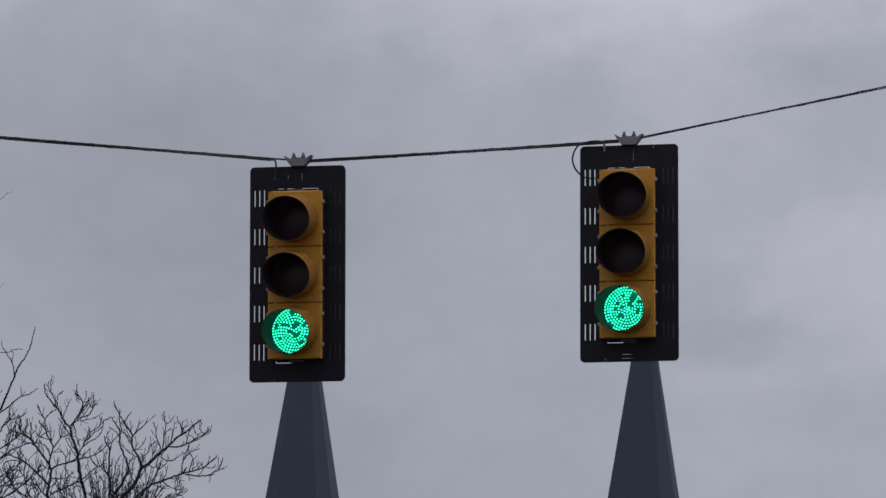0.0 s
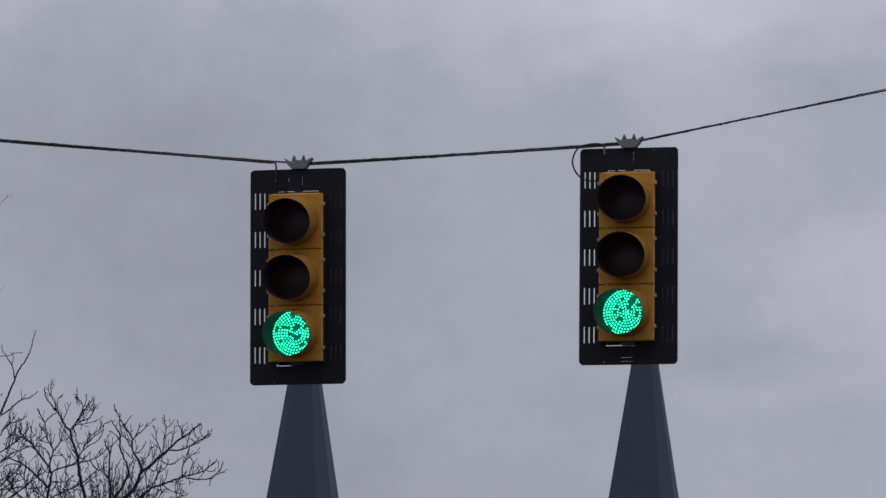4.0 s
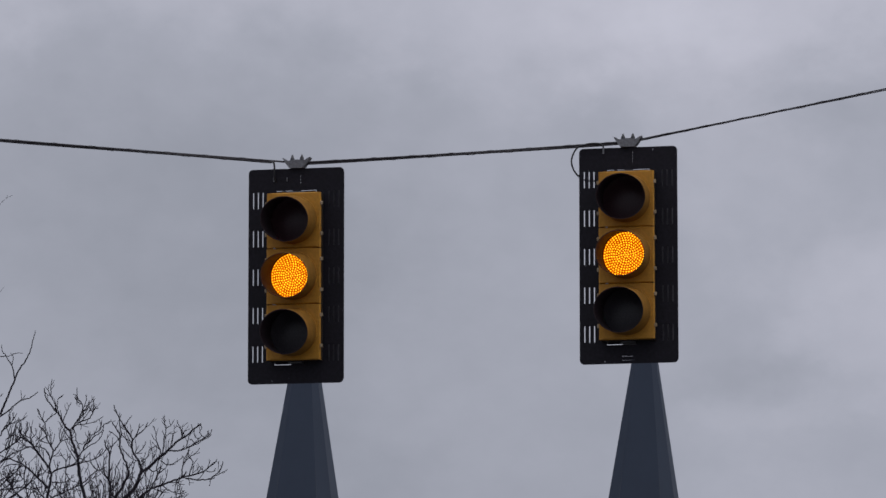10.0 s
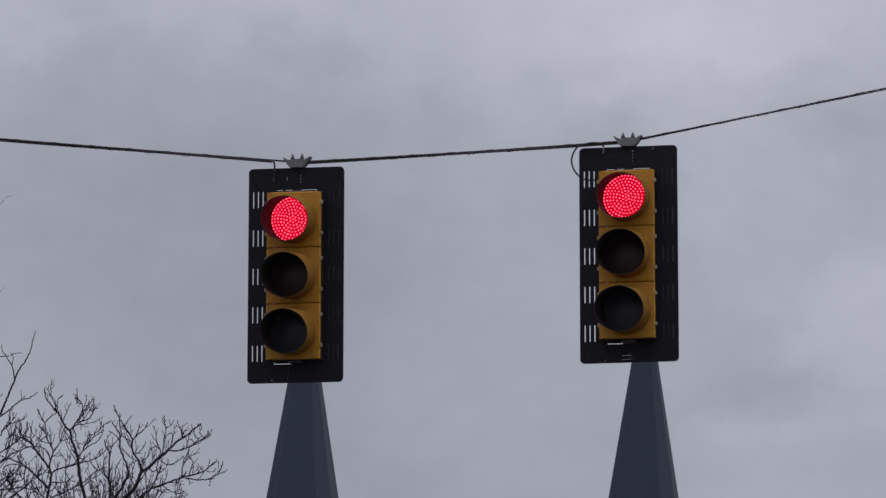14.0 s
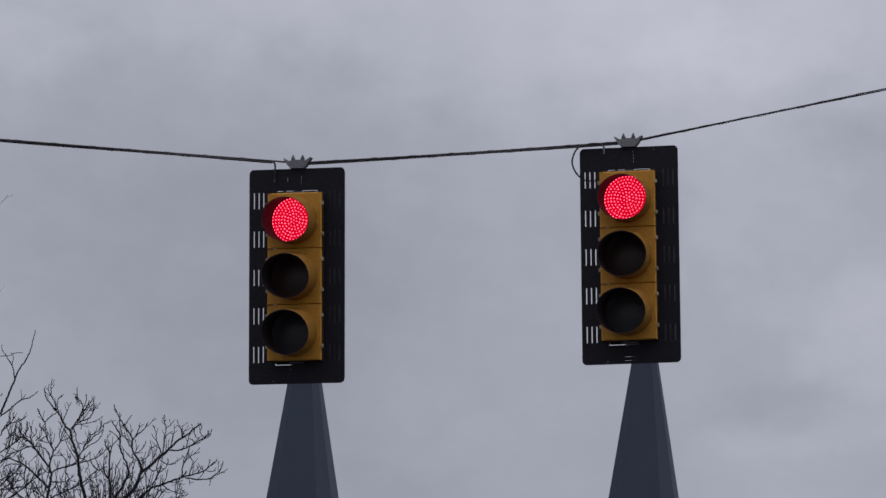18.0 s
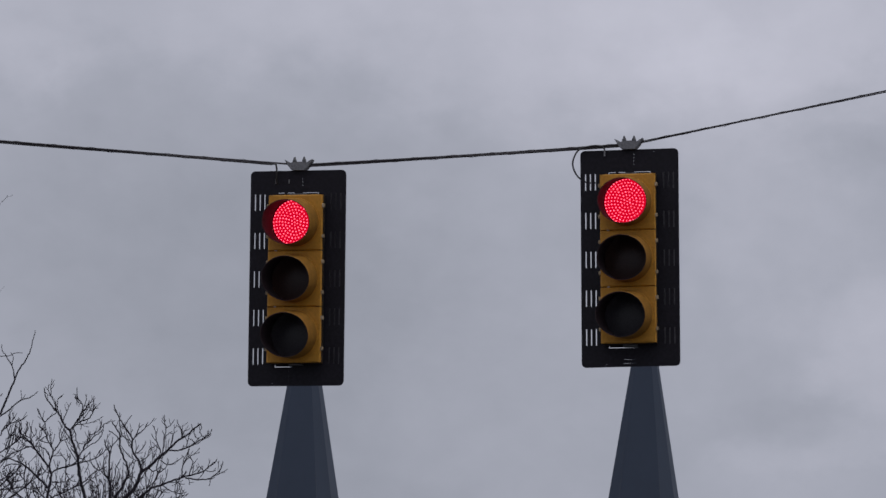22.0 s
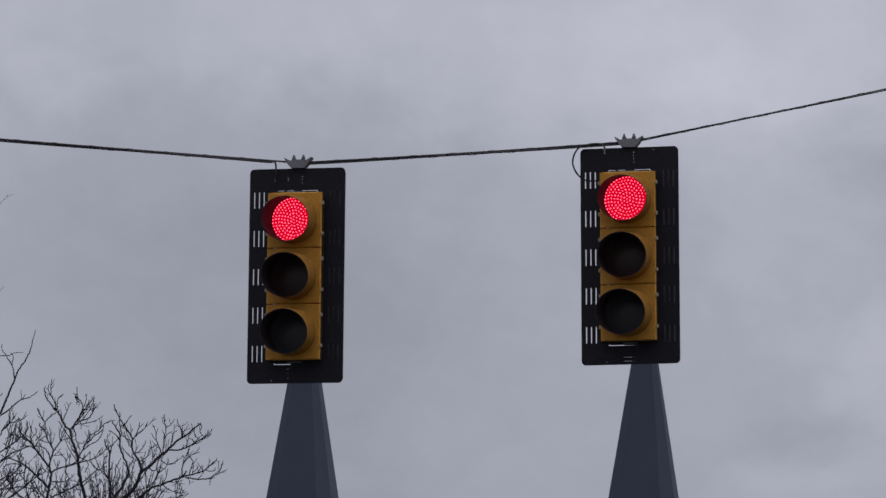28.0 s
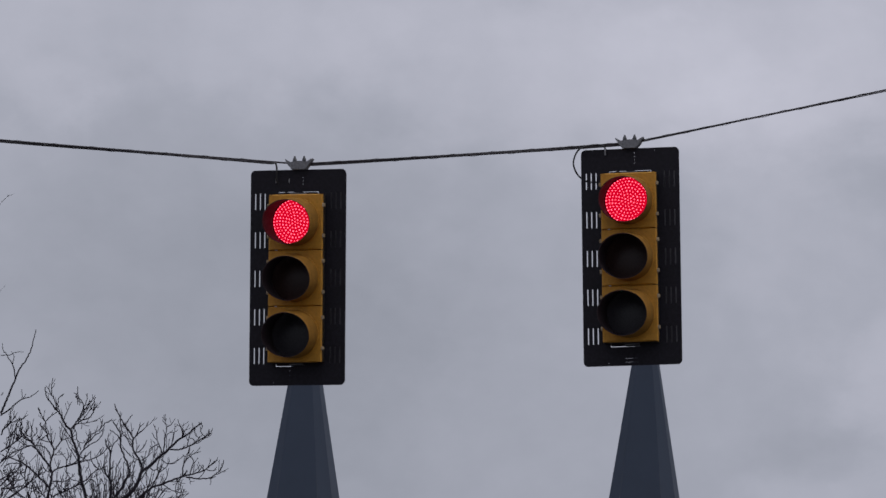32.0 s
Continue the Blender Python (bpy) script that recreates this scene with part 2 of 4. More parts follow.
def cloud_material():
    """Low grey cloud: broad lighter and darker banks, with soft torn edges. Directions are in degrees: to the right of +y, and up."""
    m = bpy.data.materials.new("overcast_cloud")
    m.use_nodes = True
    n, l = m.node_tree.nodes, m.node_tree.links
    n.clear()
    out, em = n.new("ShaderNodeOutputMaterial"), n.new("ShaderNodeEmission")
    co, sep = n.new("ShaderNodeTexCoord"), n.new("ShaderNodeSeparateXYZ")
    l.new(co.outputs["Object"], sep.inputs[0])

    def calc(op, a, b=None):
        x = n.new("ShaderNodeMath")
        x.operation = op
        for i, v in enumerate((a, b)):
            if v is None:
                continue
            if isinstance(v, (int, float)):
                x.inputs[i].default_value = v
            else:
                l.new(v, x.inputs[i])
        return x.outputs[0]

    turn = calc("MULTIPLY", calc("ARCTAN2", sep.outputs["X"], sep.outputs["Y"]), 57.2958)
    rise = calc("MULTIPLY", calc("ARCTAN2", sep.outputs["Z"], calc("SQRT", calc("ADD", calc("POWER", sep.outputs["X"], 2), calc("POWER", sep.outputs["Y"], 2)))), 57.2958)
    both = n.new("ShaderNodeCombineXYZ")
    l.new(turn, both.inputs[0])
    l.new(rise, both.inputs[1])

    def cloud_noise(scale, detail, rough, shift, stretch):
        mp, x = n.new("ShaderNodeMapping"), n.new("ShaderNodeTexNoise")
        mp.inputs["Location"].default_value = shift
        mp.inputs["Scale"].default_value = (1, stretch, 1)
        x.inputs["Scale"].default_value, x.inputs["Detail"].default_value, x.inputs["Roughness"].default_value = scale, detail, rough
        l.new(both.outputs[0], mp.inputs["Vector"])
        l.new(mp.outputs[0], x.inputs["Vector"])
        return x

    torn = cloud_noise(0.9, 5, 0.55, (3.1, 7.7, 0), 1.3)
    shift = n.new("ShaderNodeVectorMath")
    shift.operation = "MULTIPLY_ADD"
    l.new(torn.outputs["Color"], shift.inputs[0])
    shift.inputs[1].default_value = (1.8, 1.5, 0)
    l.new(both.outputs[0], shift.inputs[2])
    # soft mottling, in stops; the banks below it are in stops too
    total = calc("MULTIPLY", calc("SUBTRACT", cloud_noise(0.7, 6, 0.5, (1.7, 2.2, 5), 1.4).outputs["Fac"], 0.5), 0.30)
    total = calc("ADD", total, calc("MULTIPLY", calc("SUBTRACT", cloud_noise(2.6, 5, 0.55, (9.7, 4.2, 2), 1.2).outputs["Fac"], 0.5), 0.11))
    # banks of cloud: where they lie, how wide and high they are, and how much lighter or darker
    for right, upward, wide, high, light in CLOUDS:
        off = n.new("ShaderNodeVectorMath")
        off.operation = "SUBTRACT"
        l.new(shift.outputs[0], off.inputs[0])
        off.inputs[1].default_value = (right + 0.9, upward + 0.75, 0)
        flat = n.new("ShaderNodeVectorMath")
        flat.operation = "MULTIPLY"
        flat.inputs[1].default_value = (1 / wide, 1 / high, 0)
        l.new(off.outputs[0], flat.inputs[0])
        far = n.new("ShaderNodeVectorMath")
        far.operation = "LENGTH"
        l.new(flat.outputs[0], far.inputs[0])
        mr = n.new("ShaderNodeMapRange")
        mr.interpolation_type = "SMOOTHERSTEP"
        mr.inputs["From Min"].default_value, mr.inputs["From Max"].default_value = 0.25, 1.25
        mr.inputs["To Min"].default_value, mr.inputs["To Max"].default_value = light, 0.0
        l.new(far.outputs["Value"], mr.inputs["Value"])
        total = calc("ADD", total, mr.outputs["Result"])
    ramp = n.new("ShaderNodeValToRGB")
    ramp.color_ramp.elements.remove(ramp.color_ramp.elements[1])
    for stops, red, blue in ((-0.7, 0.935, 1.19), (-0.35, 0.945, 1.185), (0.0, 0.96, 1.18), (0.35, 0.985, 1.17), (0.7, 0.995, 1.16)):
        e = ramp.color_ramp.elements[0] if stops == -0.7 else ramp.color_ramp.elements.new((stops + 0.7) / 1.4)
        green = 0.385 * 2 ** stops
        e.position, e.color = (stops + 0.7) / 1.4, (green * red, green, green * blue, 1)
    l.new(calc("MULTIPLY", calc("ADD", total, 0.7), 1 / 1.4), ramp.inputs["Fac"])
    l.new(ramp.outputs["Color"], em.inputs["Color"])
    l.new(em.outputs[0], out.inputs["Surface"])
    return m


CLOUDS = [
    (-2.8, 7.9, 4.0, 2.4, -0.26), (2.8, 10.9, 6.0, 1.5, 0.31), (0.0, 4.6, 4.0, 2.4, -0.11), (5.6, 7.0, 1.8, 1.3, 0.20),
    (-5.6, 11.5, 6.0, 1.5, 0.17), (-0.4, 10.3, 2.4, 0.9, -0.06), (3.0, 9.8, 1.4, 1.2, 0.08), (0.0, 8.5, 1.4, 1.0, 0.05),
    (2.8, 6.4, 2.4, 0.9, -0.05), (2.4, 10.9, 1.4, 1.0, 0.08), (-0.8, 4.9, 1.4, 1.0, -0.10), (2.0, 8.5, 1.2, 1.0, -0.07),
    (-5.2, 10.4, 0.9, 0.6, 0.08), (-4.3, 10.4, 0.6, 0.5, -0.06), (5.2, 9.7, 1.0, 0.9, -0.10), (4.1, 5.9, 1.3, 0.35, 0.06),
    (4.0, 6.2, 1.1, 0.3, -0.05), (3.6, 8.7, 1.7, 0.9, 0.07), (-4.8, 7.3, 1.4, 1.0, 0.06), (-3.4, 5.4, 2.8, 1.3, -0.07),
]
bm = bmesh.new()
rings = []
for k in range(15):
    e = radians(-3 + 38 * k / 14)
    rings.append([bm.verts.new((3000 * math.cos(e) * math.sin(a), 3000 * math.cos(e) * math.cos(a), 3000 * math.sin(e))) for a in (math.tau * j / 128 for j in range(128))])
for a, b in zip(rings, rings[1:]):
    for j in range(128):
        bm.faces.new((a[j], a[(j + 1) % 128], b[(j + 1) % 128], b[j]))
backdrop = tagged(part("backdrop", bm, cloud_material(), smooth=180), "grey overcast sky with soft drifting cloud banks", "sky", kind="structure")


# ---- the church behind: two pointed spires ----
SPIRE_TOP, SPIRE_SLOPE, SPIRE_FOOT = 21.8, 0.322, 8.0
church = tagged(new("church"), "church with twin faceted slate-blue spires", "church")
church.location = (1.05, 150, 0)


def church_spire(x, top, turn=-9.9, chamfer=0.63):
    """A square tower and a spire with four broad and four narrower faces."""
    c, q = math.cos(radians(turn)), math.sin(radians(turn))
    half = (top - SPIRE_FOOT) * SPIRE_SLOPE / 2 / (abs(c) + chamfer * abs(q))
    t = half + 0.12
    m = Matrix.Translation((x, 0, 0)) @ Matrix.Rotation(radians(turn), 4, "Z")
    for name, one in (("tower", box(-t, t, -t, t, 0, SPIRE_FOOT - 0.25, bevel=0.03)), ("cornice", box(-t - 0.15, t + 0.15, -t - 0.15, t + 0.15, SPIRE_FOOT - 0.25, SPIRE_FOOT, bevel=0.04))):
        bmesh.ops.transform(one, matrix=m, verts=one.verts)
        part(name, one, BRICK if name == "tower" else SEAM, church, "plain brown masonry tower" if name == "tower" else "")
    flat = [(-chamfer, -1), (chamfer, -1), (1, -chamfer), (1, chamfer), (chamfer, 1), (-chamfer, 1), (-1, chamfer), (-1, -chamfer)]
    corner = [m @ Vector((u * half, v * half, SPIRE_FOOT)) for u, v in flat]
    apex, sides = Vector((x, 0, top)), len(flat)
    bm = bmesh.new()
    core = [bm.verts.new(Vector((x, 0, SPIRE_FOOT)).lerp(p, 0.97)) for p in corner]
    tip = bm.verts.new(apex - Vector((0, 0, 0.3)))
    bm.faces.new(core[::-1])
    for k in range(sides):
        bm.faces.new((core[k], core[(k + 1) % sides], tip))
    spire = part("spire", bm, SEAM, church, "tall tapering spire clad in slate-blue metal")
    for k in range(sides):
        a, b = corner[k], corner[(k + 1) % sides]
        inward = ((a + b) / 2 - Vector((x, 0, SPIRE_FOOT))).normalized() * -0.05
        bm = bmesh.new()
        ao, bo = a + (b - a) * 0.003, b + (a - b) * 0.003
        v = [bm.verts.new(p) for p in (ao, bo, apex, ao + inward, bo + inward, apex + inward)]
        for f in ((0, 1, 2), (5, 4, 3), (0, 3, 4, 1), (1, 4, 5, 2), (2, 5, 3, 0)):
            bm.faces.new([v[i] for i in f])
        part("facet", bm, CLADDING, spire)
    for k in range(sides):
        part("seam", add_tube(bmesh.new(), [corner[k], apex - Vector((0, 0, 0.15))], [0.022, 0.008], 6), SEAM, spire)
    part("finial", add_tube(bmesh.new(), [apex - Vector((0, 0, 0.25)), apex, apex + Vector((0, 0, 0.12))], [0.05, 0.03, 0.006], 8), SEAM, spire)


church_spire(-5.31, 21.70)
church_spire(5.33, 21.85)
part("wall", box(-3.2, 3.2, -1.5, 24, 0, 7.0, bevel=0.03), BRICK, church, "plain brown masonry nave wall")
part("roof", add_prism(bmesh.new(), [(-3.4, 7.0), (3.4, 7.0), (0, 11.0)], -1.7, 24.2), SEAM, church, "dark pitched roof")


# ---- bare trees ----
def twig_path(p, d, length, bend, rng, n=5):
    out, p, d = [p.copy()], p.copy(), d.copy()
    sway, turn = rng.uniform(-0.16, 0.16), rng.uniform(0.7, 1.6)
    for k in range(n):
        s = sway * math.cos(turn * k)
        d = (d + Vector((s + rng.uniform(-1, 1) * 0.10, rng.uniform(-1, 1) * 0.10, rng.uniform(-0.10, 0.10) + bend))).normalized()
        p = p + d * length / n
        out.append(p.copy())
    return out


def grow(bm, path, r0, r1, level, rng, sides, density):
    """Side shoots along a limb or shoot; each curves upwards and carries finer ones."""
    total = sum((b - a).length for a, b in zip(path, path[1:]))
    if level == 0:
        return
    count = max(1, int(total * density[level]))
    for k in range(count):
        u = (k + rng.uniform(0.1, 0.9)) / count
        u = 0.06 + 0.84 * u
        i = min(int(u * (len(path) - 1)), len(path) - 2)
        s = u * (len(path) - 1) - i
        p, along = path[i].lerp(path[i + 1], s), (path[i + 1] - path[i]).normalized()
        away = Vector((rng.uniform(-1, 1), rng.uniform(-0.8, 0.8), rng.uniform(-0.35, 0.6)))
        away = (away - along * away.dot(along)).normalized()
        a = radians(rng.uniform(25, 52))
        d = along * math.cos(a) + away * math.sin(a)
        length = (0.0, 0.13, 0.31, 0.38)[level] * rng.uniform(0.4, 1.25) * (1.15 - 0.88 * u)
        q = twig_path(p, d, length, 0.12, rng, (0, 5, 7, 8)[level])
        ra = min((0.0, 0.0056, 0.0070, 0.0088)[level], (r0 + (r1 - r0) * u) * 0.85)
        rb = 0.0040 if level < 3 else 0.0045
        add_tube(bm, q, [ra + (rb - ra) * j / (len(q) - 1) for j in range(len(q))], sides)
        grow(bm, q, ra, rb, level - 1, rng, sides, density)


class Tree:
    """A bare tree. Limbs are drawn in a plane that faces the road, in metres from the trunk's foot; each springs from the limb that its first point lies on and leans out of the plane by chance."""

    def __init__(self, name, x, y, label, seed):
        self.rng = random.Random(seed)
        self.root = tagged(new(name), label, "tree", group="bare trees beside the road")
        self.root.location = (x, y, 0)
        self.twigs, self.wood = bmesh.new(), []

    def depth_at(self, x, z):
        near = min(self.wood, key=lambda p: (p.x - x) ** 2 + (p.z - z) ** 2, default=None)
        return near.y if near and math.hypot(near.x - x, near.z - z) < 0.09 else 0.0

    def limb(self, r0, r1, *points, lean=0.13, name="", density=(0, 11.0, 9.0, 7.0), level=None):
        n, start, out = len(points), self.depth_at(*points[0]), self.rng.uniform(-lean, lean)
        path = smooth_path([(x, start + out * k / max(1, n - 1), z) for k, (x, z) in enumerate(points)], 5)
        path = [p + Vector((self.rng.uniform(-1, 1), self.rng.uniform(-1, 1), self.rng.uniform(-1, 1))) * 0.005 * (0 < i < len(path) - 1) for i, p in enumerate(path)]
        self.wood += path
        part(name or ("limb" if r0 > 0.0085 else "twig"), add_tube(bmesh.new(), path, [r0 + (r1 - r0) * i / (len(path) - 1) for i in range(len(path))], 8 if r0 > 0.0085 else 6), BARK, self.root, smooth=60)
        level = (2 if r0 > 0.008 else 1) if level is None else level
        if level:
            grow(self.twigs, path, r0, r1, level, self.rng, 4, density)

    def done(self):
        tagged(part("crown", self.twigs, TWIG, self.root, "dense fine leafless twigs"), kind="stuff")


oak = Tree("bare_tree", -4.07, 60, "leafless tree with crooked dark limbs and fine upturned twigs", 5)
oak.limb(0.15, 0.10, (0.0, -0.05), (0.03, 2.2), (0.0, 4.4), name="trunk", level=0)
oak.limb(0.085, 0.055, (0.0, 4.3), (-0.1, 5.2), (-0.1, 6.0), lean=0.05, level=0)
oak.limb(0.080, 0.026, (0.0, 4.3), (0.12, 5.3), (-0.02, 6.2), (0.13, 6.84), lean=0.02, level=0)
oak.limb(0.050, 0.015, (0.0, 4.9), (0.2, 5.8), (0.15, 6.4), (0.31, 6.84), lean=0.02, level=0)
oak.limb(0.050, 0.018, (-0.1, 5.95), (-0.3, 6.4), (-0.35, 6.84), lean=0.02, level=0)
oak.limb(0.045, 0.015, (-0.1, 5.95), (-0.6, 6.4), (-0.83, 6.83), lean=0.02, level=0)
oak.limb(0.030, 0.014, (0.05, 5.9), (0.05, 6.4), (0.0, 6.84), lean=0.02, level=0)
oak.limb(0.030, 0.013, (-0.08, 5.9), (-0.02, 6.4), (-0.05, 6.84), lean=0.02, level=0)
oak.limb(0.020, 0.008, (-0.3, 6.4), (-0.8, 6.6), (-1.07, 6.84), lean=0.02, level=0)
oak.limb(0.0211, 0.0061, (-0.35, 6.83), (-0.41, 7.04), (-0.44, 7.21), (-0.46, 7.36), (-0.50, 7.47), (-0.54, 7.58), (-0.56, 7.67), (-0.64, 7.76), (-0.70, 7.88), (-0.75, 7.93), (-0.82, 8.02), (-0.88, 8.11), (-0.90, 8.22))
oak.limb(0.0080, 0.0047, (-0.75, 7.93), (-0.76, 8.02), (-0.81, 8.11), (-0.85, 8.19), (-0.84, 8.27))
oak.limb(0.0065, 0.0041, (-0.81, 8.11), (-0.82, 8.22), (-0.81, 8.34))
oak.limb(0.0065, 0.0041, (-0.70, 7.88), (-0.73, 7.98), (-0.72, 8.07), (-0.68, 8.11), (-0.65, 8.13))
oak.limb(0.0073, 0.0041, (-0.66, 7.80), (-0.61, 7.91), (-0.58, 7.98), (-0.55, 8.03))
oak.limb(0.0109, 0.0047, (-0.56, 7.69), (-0.51, 7.74), (-0.45, 7.79), (-0.38, 7.82), (-0.32, 7.85), (-0.29, 7.92), (-0.27, 7.97), (-0.22, 7.98))
oak.limb(0.0059, 0.0041, (-0.29, 7.92), (-0.28, 8.02), (-0.29, 8.10))
oak.limb(0.0094, 0.0047, (-0.54, 7.72), (-0.49, 7.79), (-0.45, 7.86), (-0.41, 7.96), (-0.43, 8.04), (-0.48, 8.10), (-0.49, 8.23))
oak.limb(0.0059, 0.0041, (-0.42, 7.94), (-0.38, 8.05), (-0.37, 8.15))
oak.limb(0.0059, 0.0041, (-0.44, 7.89), (-0.37, 7.97), (-0.33, 8.07))
oak.limb(0.0065, 0.0041, (-0.48, 8.10), (-0.50, 8.14), (-0.49, 8.01))
oak.limb(0.0051, 0.0034, (-0.48, 8.09), (-0.46, 8.06), (-0.46, 7.99))
oak.limb(0.0073, 0.0041, (-0.52, 7.72), (-0.49, 7.63), (-0.48, 7.55), (-0.45, 7.46))
oak.limb(0.0059, 0.0041, (-0.45, 7.82), (-0.42, 7.75), (-0.42, 7.69))
oak.limb(0.0088, 0.0041, (-0.45, 7.35), (-0.40, 7.43), (-0.37, 7.51), (-0.31, 7.55), (-0.26, 7.61), (-0.20, 7.65), (-0.15, 7.72), (-0.14, 7.78))
oak.limb(0.0073, 0.0041, (-0.40, 7.43), (-0.31, 7.50), (-0.23, 7.54), (-0.17, 7.61), (-0.14, 7.69))
oak.limb(0.0065, 0.0034, (-0.37, 7.50), (-0.34, 7.60), (-0.33, 7.70))
oak.limb(0.0065, 0.0034, (-0.32, 7.63), (-0.25, 7.66), (-0.19, 7.71), (-0.13, 7.78), (-0.05, 7.81), (0.00, 7.82))
oak.limb(0.0059, 0.0034, (-0.43, 7.43), (-0.45, 7.52), (-0.40, 7.53), (-0.36, 7.58))
oak.limb(0.0065, 0.0034, (-0.45, 7.36), (-0.49, 7.40), (-0.52, 7.44))
oak.limb(0.0073, 0.0041, (-0.46, 7.34), (-0.38, 7.32), (-0.32, 7.25), (-0.36, 7.14))
oak.limb(0.0168, 0.0069, (-0.83, 6.82), (-0.81, 6.90), (-0.79, 7.02), (-0.78, 7.13), (-0.81, 7.21), (-0.87, 7.29), (-0.93, 7.36), (-0.98, 7.43), (-1.03, 7.50), (-1.08, 7.55), (-1.15, 7.61), (-1.19, 7.68), (-1.17, 7.76))
oak.limb(0.0117, 0.0047, (-0.81, 7.20), (-0.79, 7.31), (-0.76, 7.42), (-0.79, 7.48), (-0.84, 7.57), (-0.87, 7.67), (-0.88, 7.77), (-0.93, 7.86), (-0.97, 7.95))
oak.limb(0.0059, 0.0041, (-0.93, 7.85), (-0.97, 7.92), (-0.98, 7.96))
oak.limb(0.0073, 0.0041, (-0.88, 7.77), (-0.83, 7.84), (-0.77, 7.88), (-0.73, 7.91))
oak.limb(0.0065, 0.0034, (-0.88, 7.68), (-0.94, 7.73), (-0.96, 7.78))
oak.limb(0.0094, 0.0041, (-0.75, 7.42), (-0.70, 7.50), (-0.67, 7.54), (-0.60, 7.57), (-0.57, 7.60))
oak.limb(0.0065, 0.0041, (-0.67, 7.54), (-0.69, 7.61), (-0.67, 7.71), (-0.68, 7.76))
oak.limb(0.0059, 0.0034, (-0.67, 7.54), (-0.64, 7.61), (-0.61, 7.66))
oak.limb(0.0059, 0.0034, (-0.84, 7.57), (-0.84, 7.65), (-0.85, 7.70))
oak.limb(0.0080, 0.0041, (-0.80, 7.31), (-0.83, 7.40), (-0.89, 7.46), (-0.96, 7.48), (-1.03, 7.48))
oak.limb(0.0109, 0.0047, (-0.78, 7.13), (-0.71, 7.19), (-0.63, 7.21), (-0.50, 7.25), (-0.36, 7.29), (-0.26, 7.32), (-0.17, 7.37), (-0.11, 7.44), (-0.07, 7.53))
oak.limb(0.0073, 0.0041, (-0.60, 7.21), (-0.60, 7.30), (-0.65, 7.36), (-0.67, 7.40))
oak.limb(0.0065, 0.0041, (-0.60, 7.28), (-0.58, 7.35), (-0.59, 7.40))
oak.limb(0.0065, 0.0034, (-0.55, 7.23), (-0.56, 7.32), (-0.54, 7.40))
oak.limb(0.0073, 0.0041, (-0.60, 7.21), (-0.59, 7.13), (-0.54, 7.06), (-0.46, 7.04))
oak.limb(0.0146, 0.0075, (-0.81, 6.95), (-0.87, 7.01), (-0.95, 7.09), (-1.03, 7.16), (-1.13, 7.24), (-1.21, 7.28), (-1.32, 7.31), (-1.41, 7.26))
oak.limb(0.0073, 0.0041, (-0.95, 7.09), (-0.93, 7.16), (-0.88, 7.20))
oak.limb(0.0059, 0.0034, (-0.94, 7.10), (-0.93, 7.17), (-0.93, 7.21))
oak.limb(0.0094, 0.0047, (-1.10, 7.21), (-1.12, 7.11), (-1.11, 7.01), (-1.07, 6.83))
oak.limb(0.0065, 0.0041, (-1.11, 7.06), (-1.16, 7.10), (-1.18, 7.18), (-1.15, 7.27))
oak.limb(0.0088, 0.0047, (-0.99, 7.43), (-1.05, 7.47), (-1.14, 7.44), (-1.25, 7.39), (-1.34, 7.32), (-1.42, 7.20))
oak.limb(0.0088, 0.0041, (-1.02, 7.48), (-1.05, 7.57), (-1.04, 7.66), (-1.05, 7.72))
oak.limb(0.0073, 0.0041, (-1.00, 7.45), (-0.95, 7.54), (-0.88, 7.60), (-0.84, 7.63))
oak.limb(0.0065, 0.0034, (-1.08, 7.55), (-1.12, 7.51), (-1.17, 7.39), (-1.20, 7.31))
oak.limb(0.0088, 0.0041, (-0.77, 7.03), (-0.65, 7.03), (-0.56, 7.05))
oak.limb(0.0094, 0.0047, (-0.78, 6.83), (-0.66, 6.88), (-0.55, 6.93), (-0.43, 6.99), (-0.34, 7.05), (-0.27, 7.12), (-0.19, 7.17), (-0.08, 7.22))
oak.limb(0.0065, 0.0041, (-0.55, 6.93), (-0.48, 6.97), (-0.40, 7.02))
oak.limb(0.0073, 0.0041, (-0.18, 7.17), (-0.25, 7.22), (-0.29, 7.32), (-0.31, 7.41))
oak.limb(0.0073, 0.0041, (-0.35, 6.91), (-0.46, 6.94), (-0.51, 6.89))
oak.limb(0.0073, 0.0041, (-0.38, 6.98), (-0.30, 7.05), (-0.25, 7.04), (-0.20, 6.96))
oak.limb(0.0247, 0.0083, (0.13, 6.83), (0.23, 6.92), (0.30, 7.04), (0.34, 7.15), (0.45, 7.24), (0.54, 7.33), (0.61, 7.39), (0.69, 7.46), (0.79, 7.56), (0.90, 7.63), (1.00, 7.72), (1.08, 7.78))
oak.limb(0.0102, 0.0047, (0.69, 7.44), (0.80, 7.44), (0.90, 7.47), (1.01, 7.53), (1.10, 7.59), (1.18, 7.63), (1.22, 7.71))
oak.limb(0.0146, 0.0055, (0.32, 7.11), (0.34, 7.21), (0.31, 7.31), (0.25, 7.39), (0.22, 7.48), (0.23, 7.57), (0.19, 7.64), (0.13, 7.73), (0.06, 7.84), (0.01, 7.94), (-0.01, 8.00))
oak.limb(0.0088, 0.0041, (0.23, 7.56), (0.30, 7.64), (0.38, 7.71), (0.42, 7.79))
oak.limb(0.0065, 0.0041, (0.26, 7.61), (0.30, 7.68), (0.32, 7.77))
oak.limb(0.0065, 0.0041, (0.13, 7.73), (0.17, 7.80), (0.22, 7.86))
